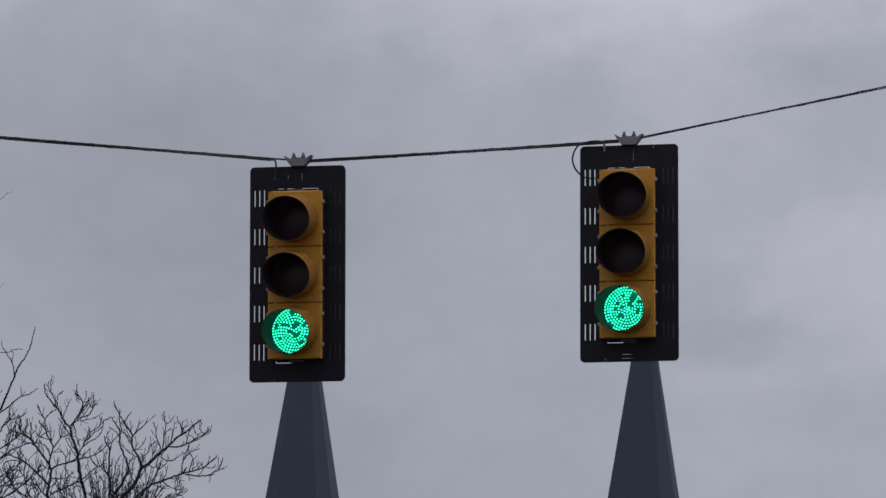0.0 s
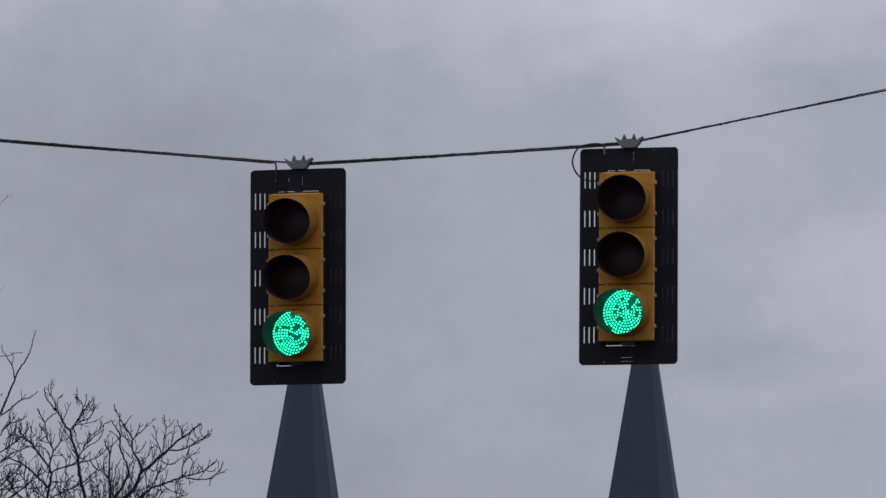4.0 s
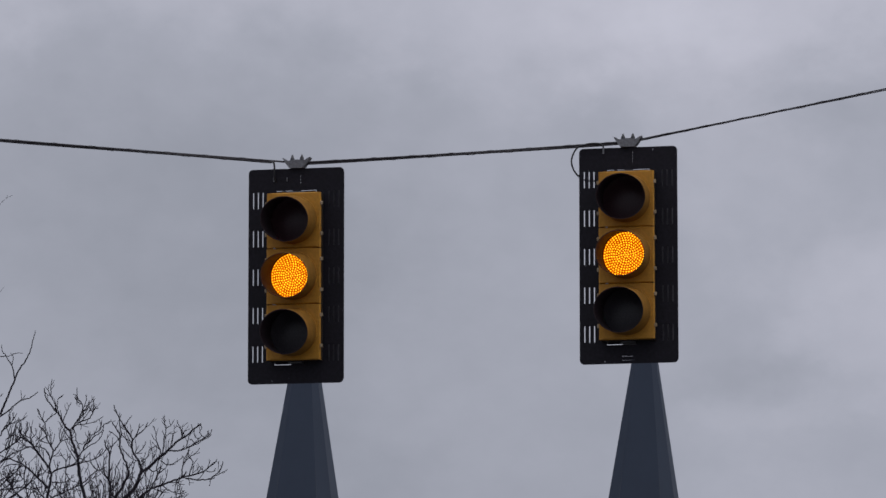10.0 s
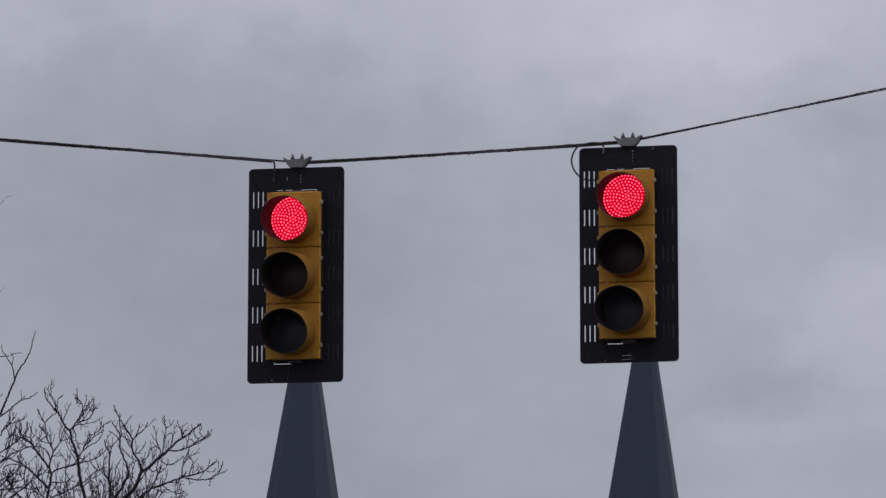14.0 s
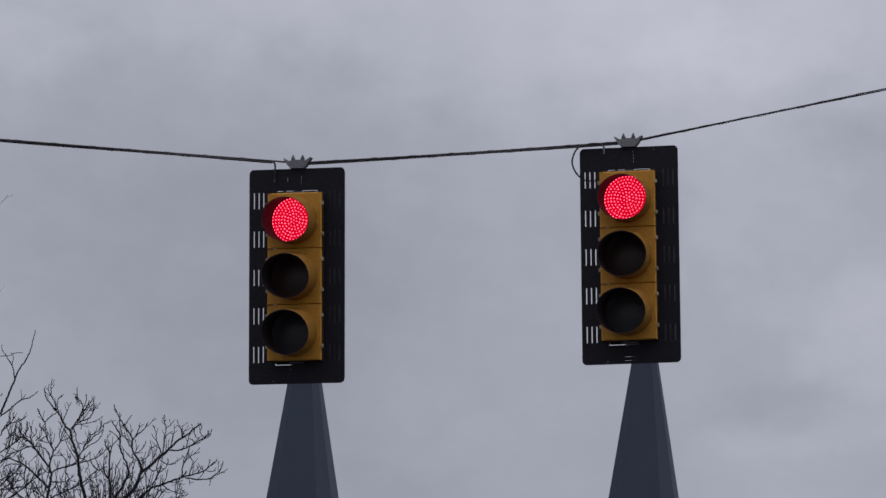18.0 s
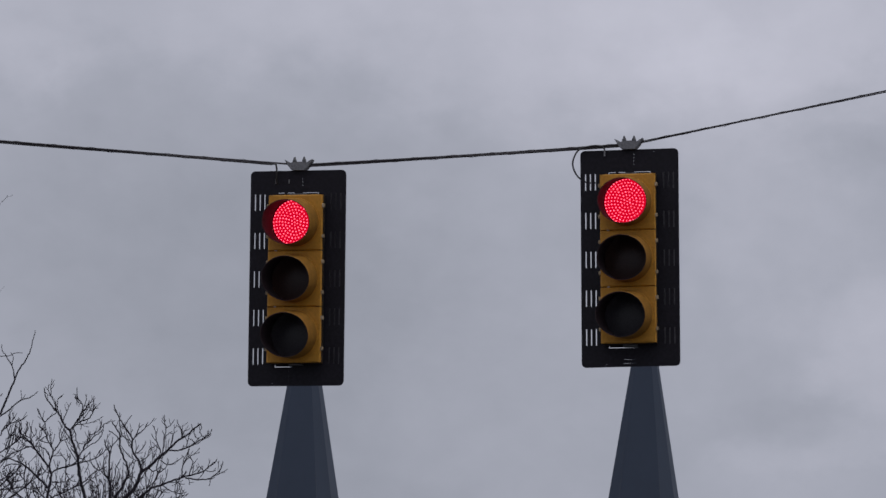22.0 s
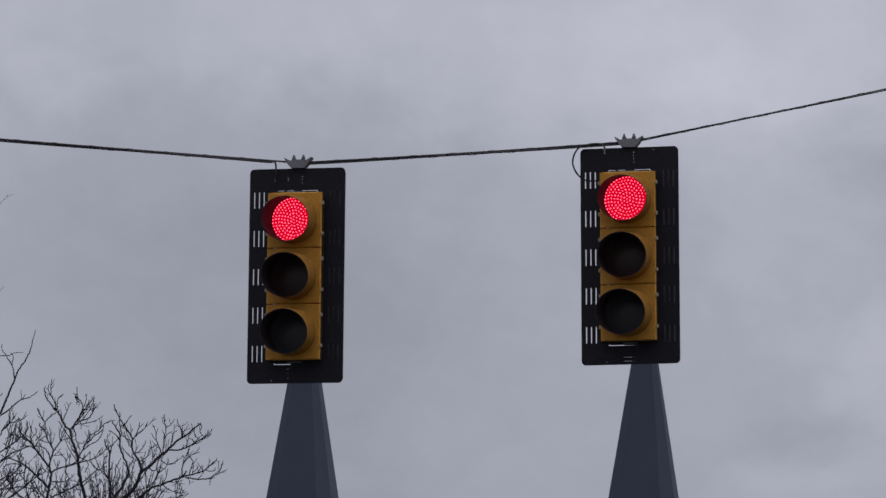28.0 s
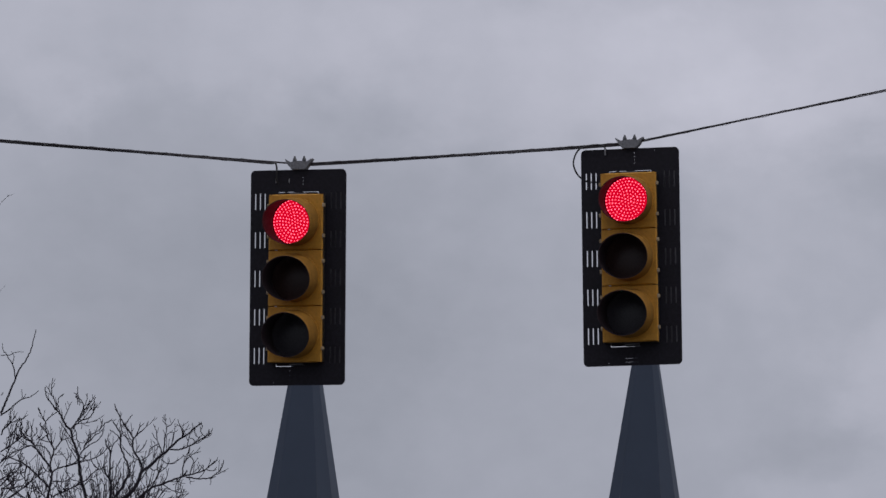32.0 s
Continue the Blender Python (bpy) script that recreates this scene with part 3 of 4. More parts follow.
oak.limb(0.0073, 0.0041, (0.06, 7.84), (0.07, 7.72), (0.10, 7.63), (0.17, 7.56), (0.21, 7.51))
oak.limb(0.0065, 0.0041, (0.19, 7.64), (0.15, 7.68), (0.11, 7.75))
oak.limb(0.0080, 0.0041, (0.60, 7.39), (0.55, 7.50), (0.52, 7.59), (0.51, 7.68), (0.47, 7.77))
oak.limb(0.0080, 0.0041, (0.61, 7.41), (0.62, 7.52), (0.63, 7.63), (0.64, 7.72), (0.62, 7.80), (0.62, 7.89))
oak.limb(0.0051, 0.0034, (0.62, 7.80), (0.58, 7.86))
oak.limb(0.0059, 0.0034, (0.64, 7.72), (0.70, 7.76), (0.75, 7.83))
oak.limb(0.0065, 0.0034, (0.70, 7.48), (0.73, 7.59), (0.74, 7.69), (0.74, 7.78))
oak.limb(0.0059, 0.0034, (0.62, 7.59), (0.67, 7.65), (0.72, 7.68))
oak.limb(0.0073, 0.0041, (0.84, 7.59), (0.84, 7.69), (0.80, 7.76), (0.78, 7.83))
oak.limb(0.0059, 0.0034, (0.84, 7.65), (0.89, 7.71), (0.92, 7.77))
oak.limb(0.0059, 0.0034, (0.85, 7.67), (0.84, 7.74), (0.85, 7.79))
oak.limb(0.0073, 0.0041, (0.90, 7.48), (0.92, 7.57), (0.94, 7.65), (0.97, 7.71))
oak.limb(0.0065, 0.0041, (1.00, 7.71), (1.00, 7.64), (1.04, 7.60))
oak.limb(0.0065, 0.0041, (1.13, 7.60), (1.07, 7.67), (1.09, 7.74), (1.04, 7.78))
oak.limb(0.0065, 0.0041, (1.01, 7.53), (0.97, 7.58), (0.94, 7.59))
oak.limb(0.0073, 0.0041, (0.34, 7.30), (0.42, 7.37), (0.44, 7.45), (0.51, 7.50), (0.55, 7.52))
oak.limb(0.0065, 0.0041, (0.36, 7.20), (0.37, 7.30), (0.33, 7.37))
oak.limb(0.0065, 0.0041, (0.25, 7.39), (0.32, 7.43), (0.38, 7.50), (0.39, 7.56))
oak.limb(0.0161, 0.0061, (0.32, 6.84), (0.41, 6.92), (0.49, 6.98), (0.59, 7.01), (0.68, 7.05), (0.78, 7.09), (0.87, 7.12), (0.98, 7.15), (1.10, 7.19), (1.18, 7.25), (1.23, 7.30), (1.28, 7.33))
oak.limb(0.0094, 0.0047, (0.89, 7.11), (1.05, 7.09), (1.19, 7.10), (1.28, 7.16), (1.34, 7.22), (1.36, 7.32))
oak.limb(0.0088, 0.0041, (0.85, 7.12), (0.85, 7.21), (0.88, 7.30), (0.92, 7.35), (0.99, 7.40), (1.07, 7.43))
oak.limb(0.0080, 0.0041, (0.93, 7.13), (0.96, 7.23), (0.98, 7.32), (0.93, 7.38), (0.92, 7.46))
oak.limb(0.0059, 0.0034, (0.93, 7.12), (0.95, 7.02))
oak.limb(0.0059, 0.0034, (1.21, 7.10), (1.20, 7.01))
oak.limb(0.0065, 0.0041, (1.11, 7.19), (1.10, 7.27))
oak.limb(0.0065, 0.0041, (1.15, 7.21), (1.20, 7.19), (1.27, 7.21))
oak.limb(0.0094, 0.0047, (0.45, 6.95), (0.50, 7.05), (0.54, 7.15), (0.53, 7.24), (0.55, 7.33), (0.58, 7.38))
oak.limb(0.0065, 0.0041, (0.54, 7.15), (0.62, 7.21), (0.67, 7.28), (0.68, 7.34))
oak.limb(0.0065, 0.0041, (0.57, 7.33), (0.67, 7.28), (0.78, 7.32), (0.86, 7.39))
oak.limb(0.0065, 0.0041, (0.61, 7.01), (0.70, 6.95), (0.83, 6.91), (0.91, 6.94))
oak.limb(0.0065, 0.0041, (0.77, 7.08), (0.80, 7.00), (0.76, 6.91))
oak.limb(0.0065, 0.0041, (0.83, 7.10), (0.77, 7.00), (0.79, 6.86))
oak.limb(0.0073, 0.0041, (0.43, 7.22), (0.50, 7.18), (0.57, 7.23), (0.63, 7.21))
oak.limb(0.0161, 0.0069, (-0.00, 6.83), (0.08, 6.93), (0.14, 7.05), (0.18, 7.14), (0.17, 7.24), (0.11, 7.37), (0.07, 7.48), (0.07, 7.61), (0.02, 7.71), (-0.03, 7.79))
oak.limb(0.0073, 0.0041, (0.17, 7.20), (0.24, 7.30), (0.23, 7.39))
oak.limb(0.0073, 0.0041, (0.07, 7.55), (0.02, 7.62), (-0.06, 7.67))
oak.limb(0.0146, 0.0069, (-0.05, 6.83), (-0.04, 6.99), (-0.06, 7.10), (-0.06, 7.27), (-0.06, 7.41), (-0.11, 7.49), (-0.12, 7.57))
oak.limb(0.0073, 0.0041, (-0.06, 7.37), (-0.03, 7.48), (0.04, 7.57), (0.09, 7.61))
oak.limb(0.0088, 0.0047, (-0.06, 7.06), (-0.11, 7.14), (-0.13, 7.25), (-0.10, 7.35))
oak.limb(0.0073, 0.0041, (-0.05, 6.99), (0.01, 7.09), (0.03, 7.21), (0.09, 7.33))
oak.limb(0.0073, 0.0041, (-0.03, 6.92), (0.05, 7.02), (0.08, 7.14), (0.02, 7.26))
oak.limb(0.0073, 0.0041, (-0.13, 6.83), (-0.12, 6.97), (-0.16, 7.07))
oak.limb(0.0073, 0.0041, (0.15, 7.06), (0.22, 7.12), (0.26, 7.10))
oak.limb(0.0073, 0.0041, (-0.28, 6.83), (-0.24, 6.94), (-0.17, 7.00))
# finer shoots low in the crown
for x, tip, top in ((0.0, 0.20, 7.12), (0.0, 0.48, 7.04), (0.1, 0.62, 6.98), (0.1, 0.86, 6.92), (0.0, 0.05, 7.18), (-0.1, -0.12, 7.10), (-0.1, -0.26, 7.02), (-0.2, -0.60, 6.98), (-0.2, -1.00, 7.04), (-0.3, -1.32, 7.10), (-0.2, -0.72, 6.96), (0.0, 0.34, 6.98)):
    oak.limb(0.014, 0.004, (x, 6.4), (x + (tip - x) * 0.55, 6.65), (x + (tip - x) * 0.85, 6.85), (tip, top), lean=0.8, level=3, density=(0, 11, 10, 8))
# the thicket of shoots in the middle of the crown
for k in range(34):
    tip = oak.rng.uniform(-0.30, 0.34) if k % 3 else oak.rng.uniform(0.2, 0.95)
    top = oak.rng.uniform(6.88, 7.34) - 0.45 * max(0.0, tip - 0.2)
    x = 0.1 + (tip - 0.1) * 0.7
    oak.limb(0.0068, 0.0032, (0.05, 6.3), (x, 6.6), (x + (tip - x) * 0.5, 6.6 + (top - 6.6) * 0.55), (tip, top), lean=0.6, name="twig", level=1, density=(0, 8, 7, 6))
oak.done()

ash = Tree("bare_tree", -6.03, 60.0, "slender leafless tree with long upswept shoots", 11)
ash.limb(0.11, 0.06, (-0.3, -0.05), (-0.2, 3.0), (-0.1, 5.6), name="trunk", level=0)
ash.limb(0.05, 0.012, (-0.1, 5.5), (0.1, 6.6), (0.49, 7.87), lean=0.05, level=0)
ash.limb(0.016, 0.006, (0.1, 6.6), (0.25, 7.1), (0.45, 7.6), lean=0.05, level=0)
ash.limb(0.016, 0.006, (0.05, 6.4), (0.25, 6.7), (0.46, 6.95), lean=0.05, level=0)
ash.limb(0.016, 0.006, (0.05, 6.4), (0.28, 6.95), (0.46, 7.38), lean=0.05, level=0)
ash.limb(0.007, 0.0016, (0.0, 6.6), (0.1, 8.4), (0.26, 10.1), (0.46, 10.55), (0.60, 10.66), level=1, density=(0, 0.8, 3, 3))
ash.limb(0.006, 0.0016, (0.1, 8.0), (0.28, 9.1), (0.52, 9.50), level=1, density=(0, 1.0, 3, 3))
ash.limb(0.0146, 0.0047, (0.52, 7.87), (0.59, 8.04), (0.64, 8.17), (0.69, 8.30), (0.75, 8.45), (0.82, 8.55), (0.87, 8.67), (0.90, 8.78), (0.93, 8.94), level=0)
ash.limb(0.0080, 0.0041, (0.69, 8.29), (0.67, 8.44), (0.61, 8.55), (0.56, 8.63), (0.52, 8.68), (0.51, 8.76), level=0)
ash.limb(0.0059, 0.0034, (0.50, 8.61), (0.60, 8.62), (0.68, 8.66), (0.77, 8.67), level=0)
ash.limb(0.0059, 0.0034, (0.65, 8.49), (0.67, 8.59), (0.64, 8.64), level=0)
ash.limb(0.0094, 0.0041, (0.52, 7.84), (0.65, 7.94), (0.78, 8.05), (0.88, 8.08), (0.94, 8.12), (0.99, 8.16), level=0)
ash.limb(0.0051, 0.0034, (0.78, 8.05), (0.78, 8.11), (0.77, 8.18), level=0)
ash.limb(0.0051, 0.0034, (0.79, 8.05), (0.84, 8.11), level=0)
ash.limb(0.0059, 0.0034, (0.52, 8.10), (0.54, 8.14), level=0)
ash.limb(0.0088, 0.0041, (0.53, 7.60), (0.58, 7.71), (0.67, 7.76), (0.74, 7.79), (0.76, 7.83))
ash.limb(0.0088, 0.0041, (0.54, 7.66), (0.62, 7.73), (0.64, 7.85), (0.62, 7.95))
ash.limb(0.0088, 0.0041, (0.53, 7.39), (0.62, 7.46), (0.66, 7.57), (0.63, 7.66), (0.60, 7.73))
ash.limb(0.0088, 0.0041, (0.60, 7.43), (0.70, 7.51), (0.78, 7.59), (0.79, 7.70), (0.78, 7.81))
ash.limb(0.0080, 0.0041, (0.66, 7.48), (0.73, 7.56), (0.71, 7.68), (0.74, 7.76))
ash.limb(0.0080, 0.0041, (0.73, 7.52), (0.78, 7.57), (0.85, 7.62), (0.86, 7.74))
ash.limb(0.0073, 0.0041, (0.74, 7.61), (0.83, 7.57), (0.90, 7.52), (0.96, 7.47))
ash.limb(0.0073, 0.0041, (0.61, 7.56), (0.70, 7.62), (0.77, 7.56), (0.84, 7.49))
ash.limb(0.0088, 0.0041, (0.54, 7.04), (0.63, 7.09), (0.71, 7.17), (0.74, 7.22))
ash.limb(0.0088, 0.0041, (0.55, 6.91), (0.64, 6.98), (0.73, 7.07), (0.74, 7.14))
ash.limb(0.0080, 0.0041, (0.55, 6.93), (0.69, 6.93), (0.83, 6.96), (0.94, 6.93), (1.08, 6.96))
ash.limb(0.0080, 0.0041, (0.90, 6.82), (0.94, 6.90), (1.01, 6.89), (1.03, 6.82))
ash.limb(0.0073, 0.0041, (0.54, 7.28), (0.63, 7.35), (0.72, 7.42))
ash.limb(0.0073, 0.0041, (0.57, 7.18), (0.64, 7.24), (0.75, 7.24), (0.82, 7.22))
ash.limb(0.0065, 0.0041, (0.84, 7.62), (0.88, 7.69), (0.86, 7.78))
ash.limb(0.0065, 0.0041, (0.92, 7.59), (0.97, 7.65), (0.95, 7.72))
ash.limb(0.0065, 0.0041, (0.97, 7.55), (1.04, 7.62), (1.04, 7.70))
for tip, top in ((0.62, 7.45), (0.80, 7.30), (0.95, 7.15), (0.72, 7.05), (1.05, 6.95)):
    ash.limb(0.012, 0.004, (0.1, 6.5), (0.1 + (tip - 0.1) * 0.6, top - 0.35), (tip - 0.05, top - 0.12), (tip, top), lean=0.4, level=3, density=(0, 9, 9, 7))
ash.done()


# ---- traffic signals ----
PLATE_W, PLATE_H, PLATE_MID = 0.605, 1.334, -0.7025     # the wire is the zero of height
SECTION = 0.3465
HEAD_MID = PLATE_MID - 0.013


def ring_dots(kind, seed, gone):
    """Where the lights of a round lamp sit, and which of them are out."""
    rng = random.Random(seed)
    dots = []
    if kind == "amber":
        rings, pitch, size = 9, 0.0150, 0.0044
    elif kind == "red":
        rings, pitch, size = 7, 0.0196, 0.0042
    else:
        rings, pitch, size = 8, 0.0170, 0.0059
    for k in range(rings + 1):
        r = k * pitch
        count = 1 if k == 0 else (round(math.tau * k / 6.28 * 6.0) if kind != "amber" else 6 * k if k < 5 else 5 * k + 4)
        for j in range(count):
            a = math.tau * (j + (0.5 if k % 2 and kind != "amber" else 0.0)) / count + k * 0.05
            x, z = r * math.cos(a), r * math.sin(a)
            if kind == "green" and any((x - q) ** 2 + (z - b) ** 2 < 0.0125 ** 2 for q, b in gone):
                continue
            if kind == "green" and rng.random() < 0.035:
                continue
            dots.append((x, z, size * rng.uniform(0.82, 1.13)))
    return dots


def dome(r):
    """How far the lamp's face bulges towards the road at the distance r from its middle."""
    return -0.018 * (1 - (r / 0.145) ** 2)


def add_dome(bm, radius, y, sides=40, rings=6):
    loops = []
    for k in range(1, rings + 1):
        r = radius * k / rings
        loops.append([bm.verts.new((r * math.cos(a), y + dome(r), r * math.sin(a))) for a in (math.tau * j / sides for j in range(sides))])
    mid = bm.verts.new((0, y + dome(0), 0))
    for j in range(sides):
        bm.faces.new((mid, loops[0][j], loops[0][(j + 1) % sides]))
        for a, b in zip(loops, loops[1:]):
            bm.faces.new((a[j], b[j], b[(j + 1) % sides], a[(j + 1) % sides]))
    back = [bm.verts.new((v.co.x, y + 0.006, v.co.z)) for v in loops[-1]]
    for j in range(sides):
        bm.faces.new((loops[-1][j], back[j], back[(j + 1) % sides], loops[-1][(j + 1) % sides]))
    bm.faces.new(back[::-1])
    return bm


def visor_mesh(flare, bend, depth=0.235, r_in=0.1455, r_out=0.1495, droop=6.0, cut=0.075, sides=48):
    """A tunnel visor round the lamp: full round at the door, drooping a little, its lower lip cut back. It widens by flare and is bent aside by bend at its mouth."""
    bm = bmesh.new()
    steps, drop = 6, math.tan(radians(droop))
    outer, inner = [], []
    for k in range(steps + 1):
        u, a_out, a_in = k / steps, [], []
        for j in range(sides):
            a = math.tau * j / sides
            d = (depth - cut * (0.5 - 0.5 * math.sin(a)) ** 1.3) * u
            c, s = math.cos(a), math.sin(a)
            wide, tall, aside = 1 + flare * u, 1 - 0.075 * u, bend * u
            a_out.append(bm.verts.new((r_out * wide * c + aside, -d, r_out * tall * s - d * drop)))
            a_in.append(bm.verts.new((r_in * wide * c + aside, -d, r_in * tall * s - d * drop)))
        outer.append(a_out)
        inner.append(a_in)
    for j in range(sides):
        i = (j + 1) % sides
        for k in range(steps):
            bm.faces.new((outer[k][j], outer[k][i], outer[k + 1][i], outer[k + 1][j]))
            f = bm.faces.new((inner[k][j], inner[k + 1][j], inner[k + 1][i], inner[k][i]))
            f.material_index = 1
        f = bm.faces.new((outer[-1][j], outer[-1][i], inner[-1][i], inner[-1][j]))
        f.material_index = 1
        bm.faces.new((outer[0][j], inner[0][j], inner[0][i], outer[0][i]))
    return bm


def door_mesh():
    """The yellow door of a section, with a round opening and a raised collar."""
    bm, sides, w, h, r = bmesh.new(), 48, 0.170, 0.1718, 0.147
    hole = [(r * math.cos(a), r * math.sin(a)) for a in (math.tau * j / sides for j in range(sides))]
    rim = []
    for x, z in hole:
        s = min(w / max(abs(x), 1e-6), h / max(abs(z), 1e-6))
        rim.append((x * s, z * s))
    rows = []
    for y, edge in ((-0.012, 0.006), (-0.006, 0.0), (0.010, 0.0)):
        rows.append([bm.verts.new((x - math.copysign(edge, x) * (abs(abs(x) - w) < 1e-6), y, z - math.copysign(edge, z) * (abs(abs(z) - h) < 1e-6))) for x, z in rim])
    lip = [bm.verts.new((x * 1.035, -0.012, z * 1.035)) for x, z in hole]
    lip_up = [bm.verts.new((x * 1.03, -0.016, z * 1.03)) for x, z in hole]
    lip_in = [bm.verts.new((x, -0.016, z)) for x, z in hole]
    deep = [bm.verts.new((x, 0.010, z)) for x, z in hole]
    chain = [deep, lip_in, lip_up, lip, rows[0], rows[1], rows[2]]
    for a, b in zip(chain, chain[1:]):
        for j in range(sides):
            i = (j + 1) % sides
            f = bm.faces.new((a[j], a[i], b[i], b[j]))
            f.material_index = 1 if a is deep else 0
    return bm


def traffic_signal(name_label, seed, gone, marks, foot_gap, top_tick, flare, bends, plate_aside):
    """A three-lamp signal that hangs from the wire at its origin and faces -y. Returns it and its three slides of lights, top to bottom."""
    sig = tagged(new("traffic_signal"), name_label, "traffic light", group="signals on the span wire")
    # the louvred backplate
    holes = []
    for side in (-1, 1):
        for k in range(5):
            z = 0.472 - 0.2385 * k
            for off in (0.0265, 0.0565, 0.0865):
                x = side * (PLATE_W / 2 - off - 0.005)
                holes.append((x - 0.0036, x + 0.0036, z - 0.05, z + 0.05))
    top, foot = SECTION * 1.5, -SECTION * 1.5
    holes += [(-0.125, -0.085, 0.5265, 0.530), (-0.068, -0.022, 0.5265, 0.530), (0.030, 0.130, 0.5265, 0.530), (0.1265, 0.130, 0.510, 0.5265),
              (-0.134, foot_gap, -0.5515, -0.5470), (-0.134, -0.129, -0.5470, -0.530)]
    holes += [(0.026, 0.030, z, z + 0.0045) for z in (0.575, 0.595, 0.615)]
    holes += [(*m, z, z + 0.0015) for m, z in marks] + [(-0.150, -0.146, -0.652, -0.648)]
    if top_tick:
        holes += [(-0.1285, -0.1250, 0.512, 0.530), (0.026, 0.030, 0.635, 0.6395), (0.150, 0.154, 0.648, 0.652)]
    plate = part("backplate", plate_with_holes(PLATE_W, PLATE_H, 0.028, holes, 0, 0.004), BLACK_PLATE, sig, "black louvred backplate with rounded corners")
    plate.location = (plate_aside, 0, PLATE_MID)
    for side in (-1, 1):
        for k in range(5):
            z = 0.472 - 0.2385 * k
            for off in (0.0265, 0.0565, 0.0865):
                x = side * (PLATE_W / 2 - off - 0.005) - side * 0.0049
                part("louvre", box(x - 0.001, x + 0.001, 0.0045, 0.060, z - 0.05, z + 0.063), LOUVRE, plate)
    for x0, x1, z0, z1 in ((-0.298, -0.2945, -0.64, 0.64), (0.2945, 0.298, -0.64, 0.64)):
        part("flange", box(x0, x1, 0.0045, 0.03, z0, z1), BLACK_PLATE, plate)
    # three sections
    slides = []
    for k, (kind, lens, dot, base) in enumerate((("red", LENS_RED, RED_DOT, RED_BASE), ("amber", LENS_AMBER, AMBER_DOT, AMBER_BASE), ("green", LENS_GREEN, GREEN_DOT, GREEN_BASE))):
        z = HEAD_MID + SECTION * (1 - k)
        w, h = 0.166, SECTION / 2 - 0.0012
        bm = bmesh.new()
        for x0, x1, y0, y1, z0, z1 in ((-w, w, 0.08, 0.09, -h, h), (-w, -w + 0.006, -0.066, 0.08, -h, h), (w - 0.006, w, -0.066, 0.08, -h, h),
                                       (-w + 0.006, w - 0.006, -0.066, 0.08, h - 0.006, h), (-w + 0.006, w - 0.006, -0.066, 0.08, -h, -h + 0.006)):
            add_box(bm, x0, x1, y0, y1, z0, z1)
        body = part("housing", bm, HOUSING_DARK, sig, "dark weathered signal section behind a yellow door")
        body.location = (0, 0, z)
        door = part("door", door_mesh(), (YELLOW, BLACK_INNER), body, smooth=35)
        door.location = (0, -0.076, 0)
        visor = part("visor", visor_mesh(flare, bends[k]), (VISOR_YELLOW, BLACK_INNER), body, "round visor, yellow outside and matt black inside", smooth=40)
        visor.location = (0, -0.097, 0)
        part("lens", add_dome(bmesh.new(), 0.1465, -0.076), lens, body, "round dark-tinted %s lens" % ("smoke-grey" if kind == "green" else kind), smooth=60)
        bm = add_dome(bmesh.new(), 0.1425, 0.0)
        for f in bm.faces:
            f.material_index = 1
        for x, zz, r in ring_dots(kind, seed, gone):
            y = dome(math.hypot(x, zz))
            tip = bm.verts.new((x, y - 0.0035, zz))
            loop = [bm.verts.new((x + r * math.cos(a), y - 0.0008, zz + r * math.sin(a))) for a in (math.tau * j / 8 for j in range(8))]
            for j in range(8):
                bm.faces.new((tip, loop[j], loop[(j + 1) % 8]))
        lamp = part("light_insert", bm, (dot, base), body, "%s lights in rings behind the lens" % kind)
        slides.append(lamp)
        # small pale block added at the seam to draw a speck of bright sky
        if k < 2:
            part("seam_sky_speck", box(-0.128, -0.112, -0.091, -0.084, -SECTION / 2 - 0.003, -SECTION / 2 + 0.002, bevel=0.001), SKY_SPECK, body)
        for side in (-1, 1):
            for dz in (0.105, -0.085):
                bm = box(side * 0.166, side * 0.182, -0.084, -0.060, dz - 0.010, dz + 0.010, bevel=0.002)
                add_box(bm, side * 0.170, side * 0.178, -0.090, -0.084, dz - 0.014, dz + 0.004, bevel=0.001)
                part("latch", bm, LATCH, body)
    # hanger: a winged clamp with two bolts over a strap that carries the head
    clamp = part("wire_clamp", add_prism(bmesh.new(), [(-0.088, 0.030), (-0.074, 0.024), (-0.050, 0.010), (-0.018, 0.016), (0.018, 0.016), (0.050, 0.010), (0.074, 0.024), (0.088, 0.030), (0.066, -0.008), (0.042, -0.036), (-0.042, -0.036), (-0.066, -0.008)], -0.030, 0.030), GALV, sig, "winged grey metal wire clamp")
    for x in (-0.030, 0.030):
        bm = add_tube(bmesh.new(), [(x, 0, 0.008), (x, 0, 0.046)], 0.006, 8)
        add_tube(bm, [(x, 0, 0.010), (x, 0, 0.028)], 0.0145, 6)
        add_tube(bm, [(x, 0, 0.028), (x, 0, 0.050)], [0.0135, 0.004], 6)
        part("bolt", bm, GALV_DARK, clamp)
    part("hanger_strap", box(-0.026, 0.016, 0.010, 0.022, -0.19, -0.034, bevel=0.002), GALV_DARK, sig, "dark steel hanger strap")
    part("top_bracket", box(-0.05, 0.05, -0.04, 0.05, HEAD_MID + top + 0.0005, HEAD_MID + top + 0.012, bevel=0.003), GALV_DARK, sig)
    part("foot_bracket", box(-0.045, 0.045, -0.04, 0.05, HEAD_MID + foot - 0.012, HEAD_MID + foot - 0.0005, bevel=0.003), GALV_DARK, sig)
    return sig, slides


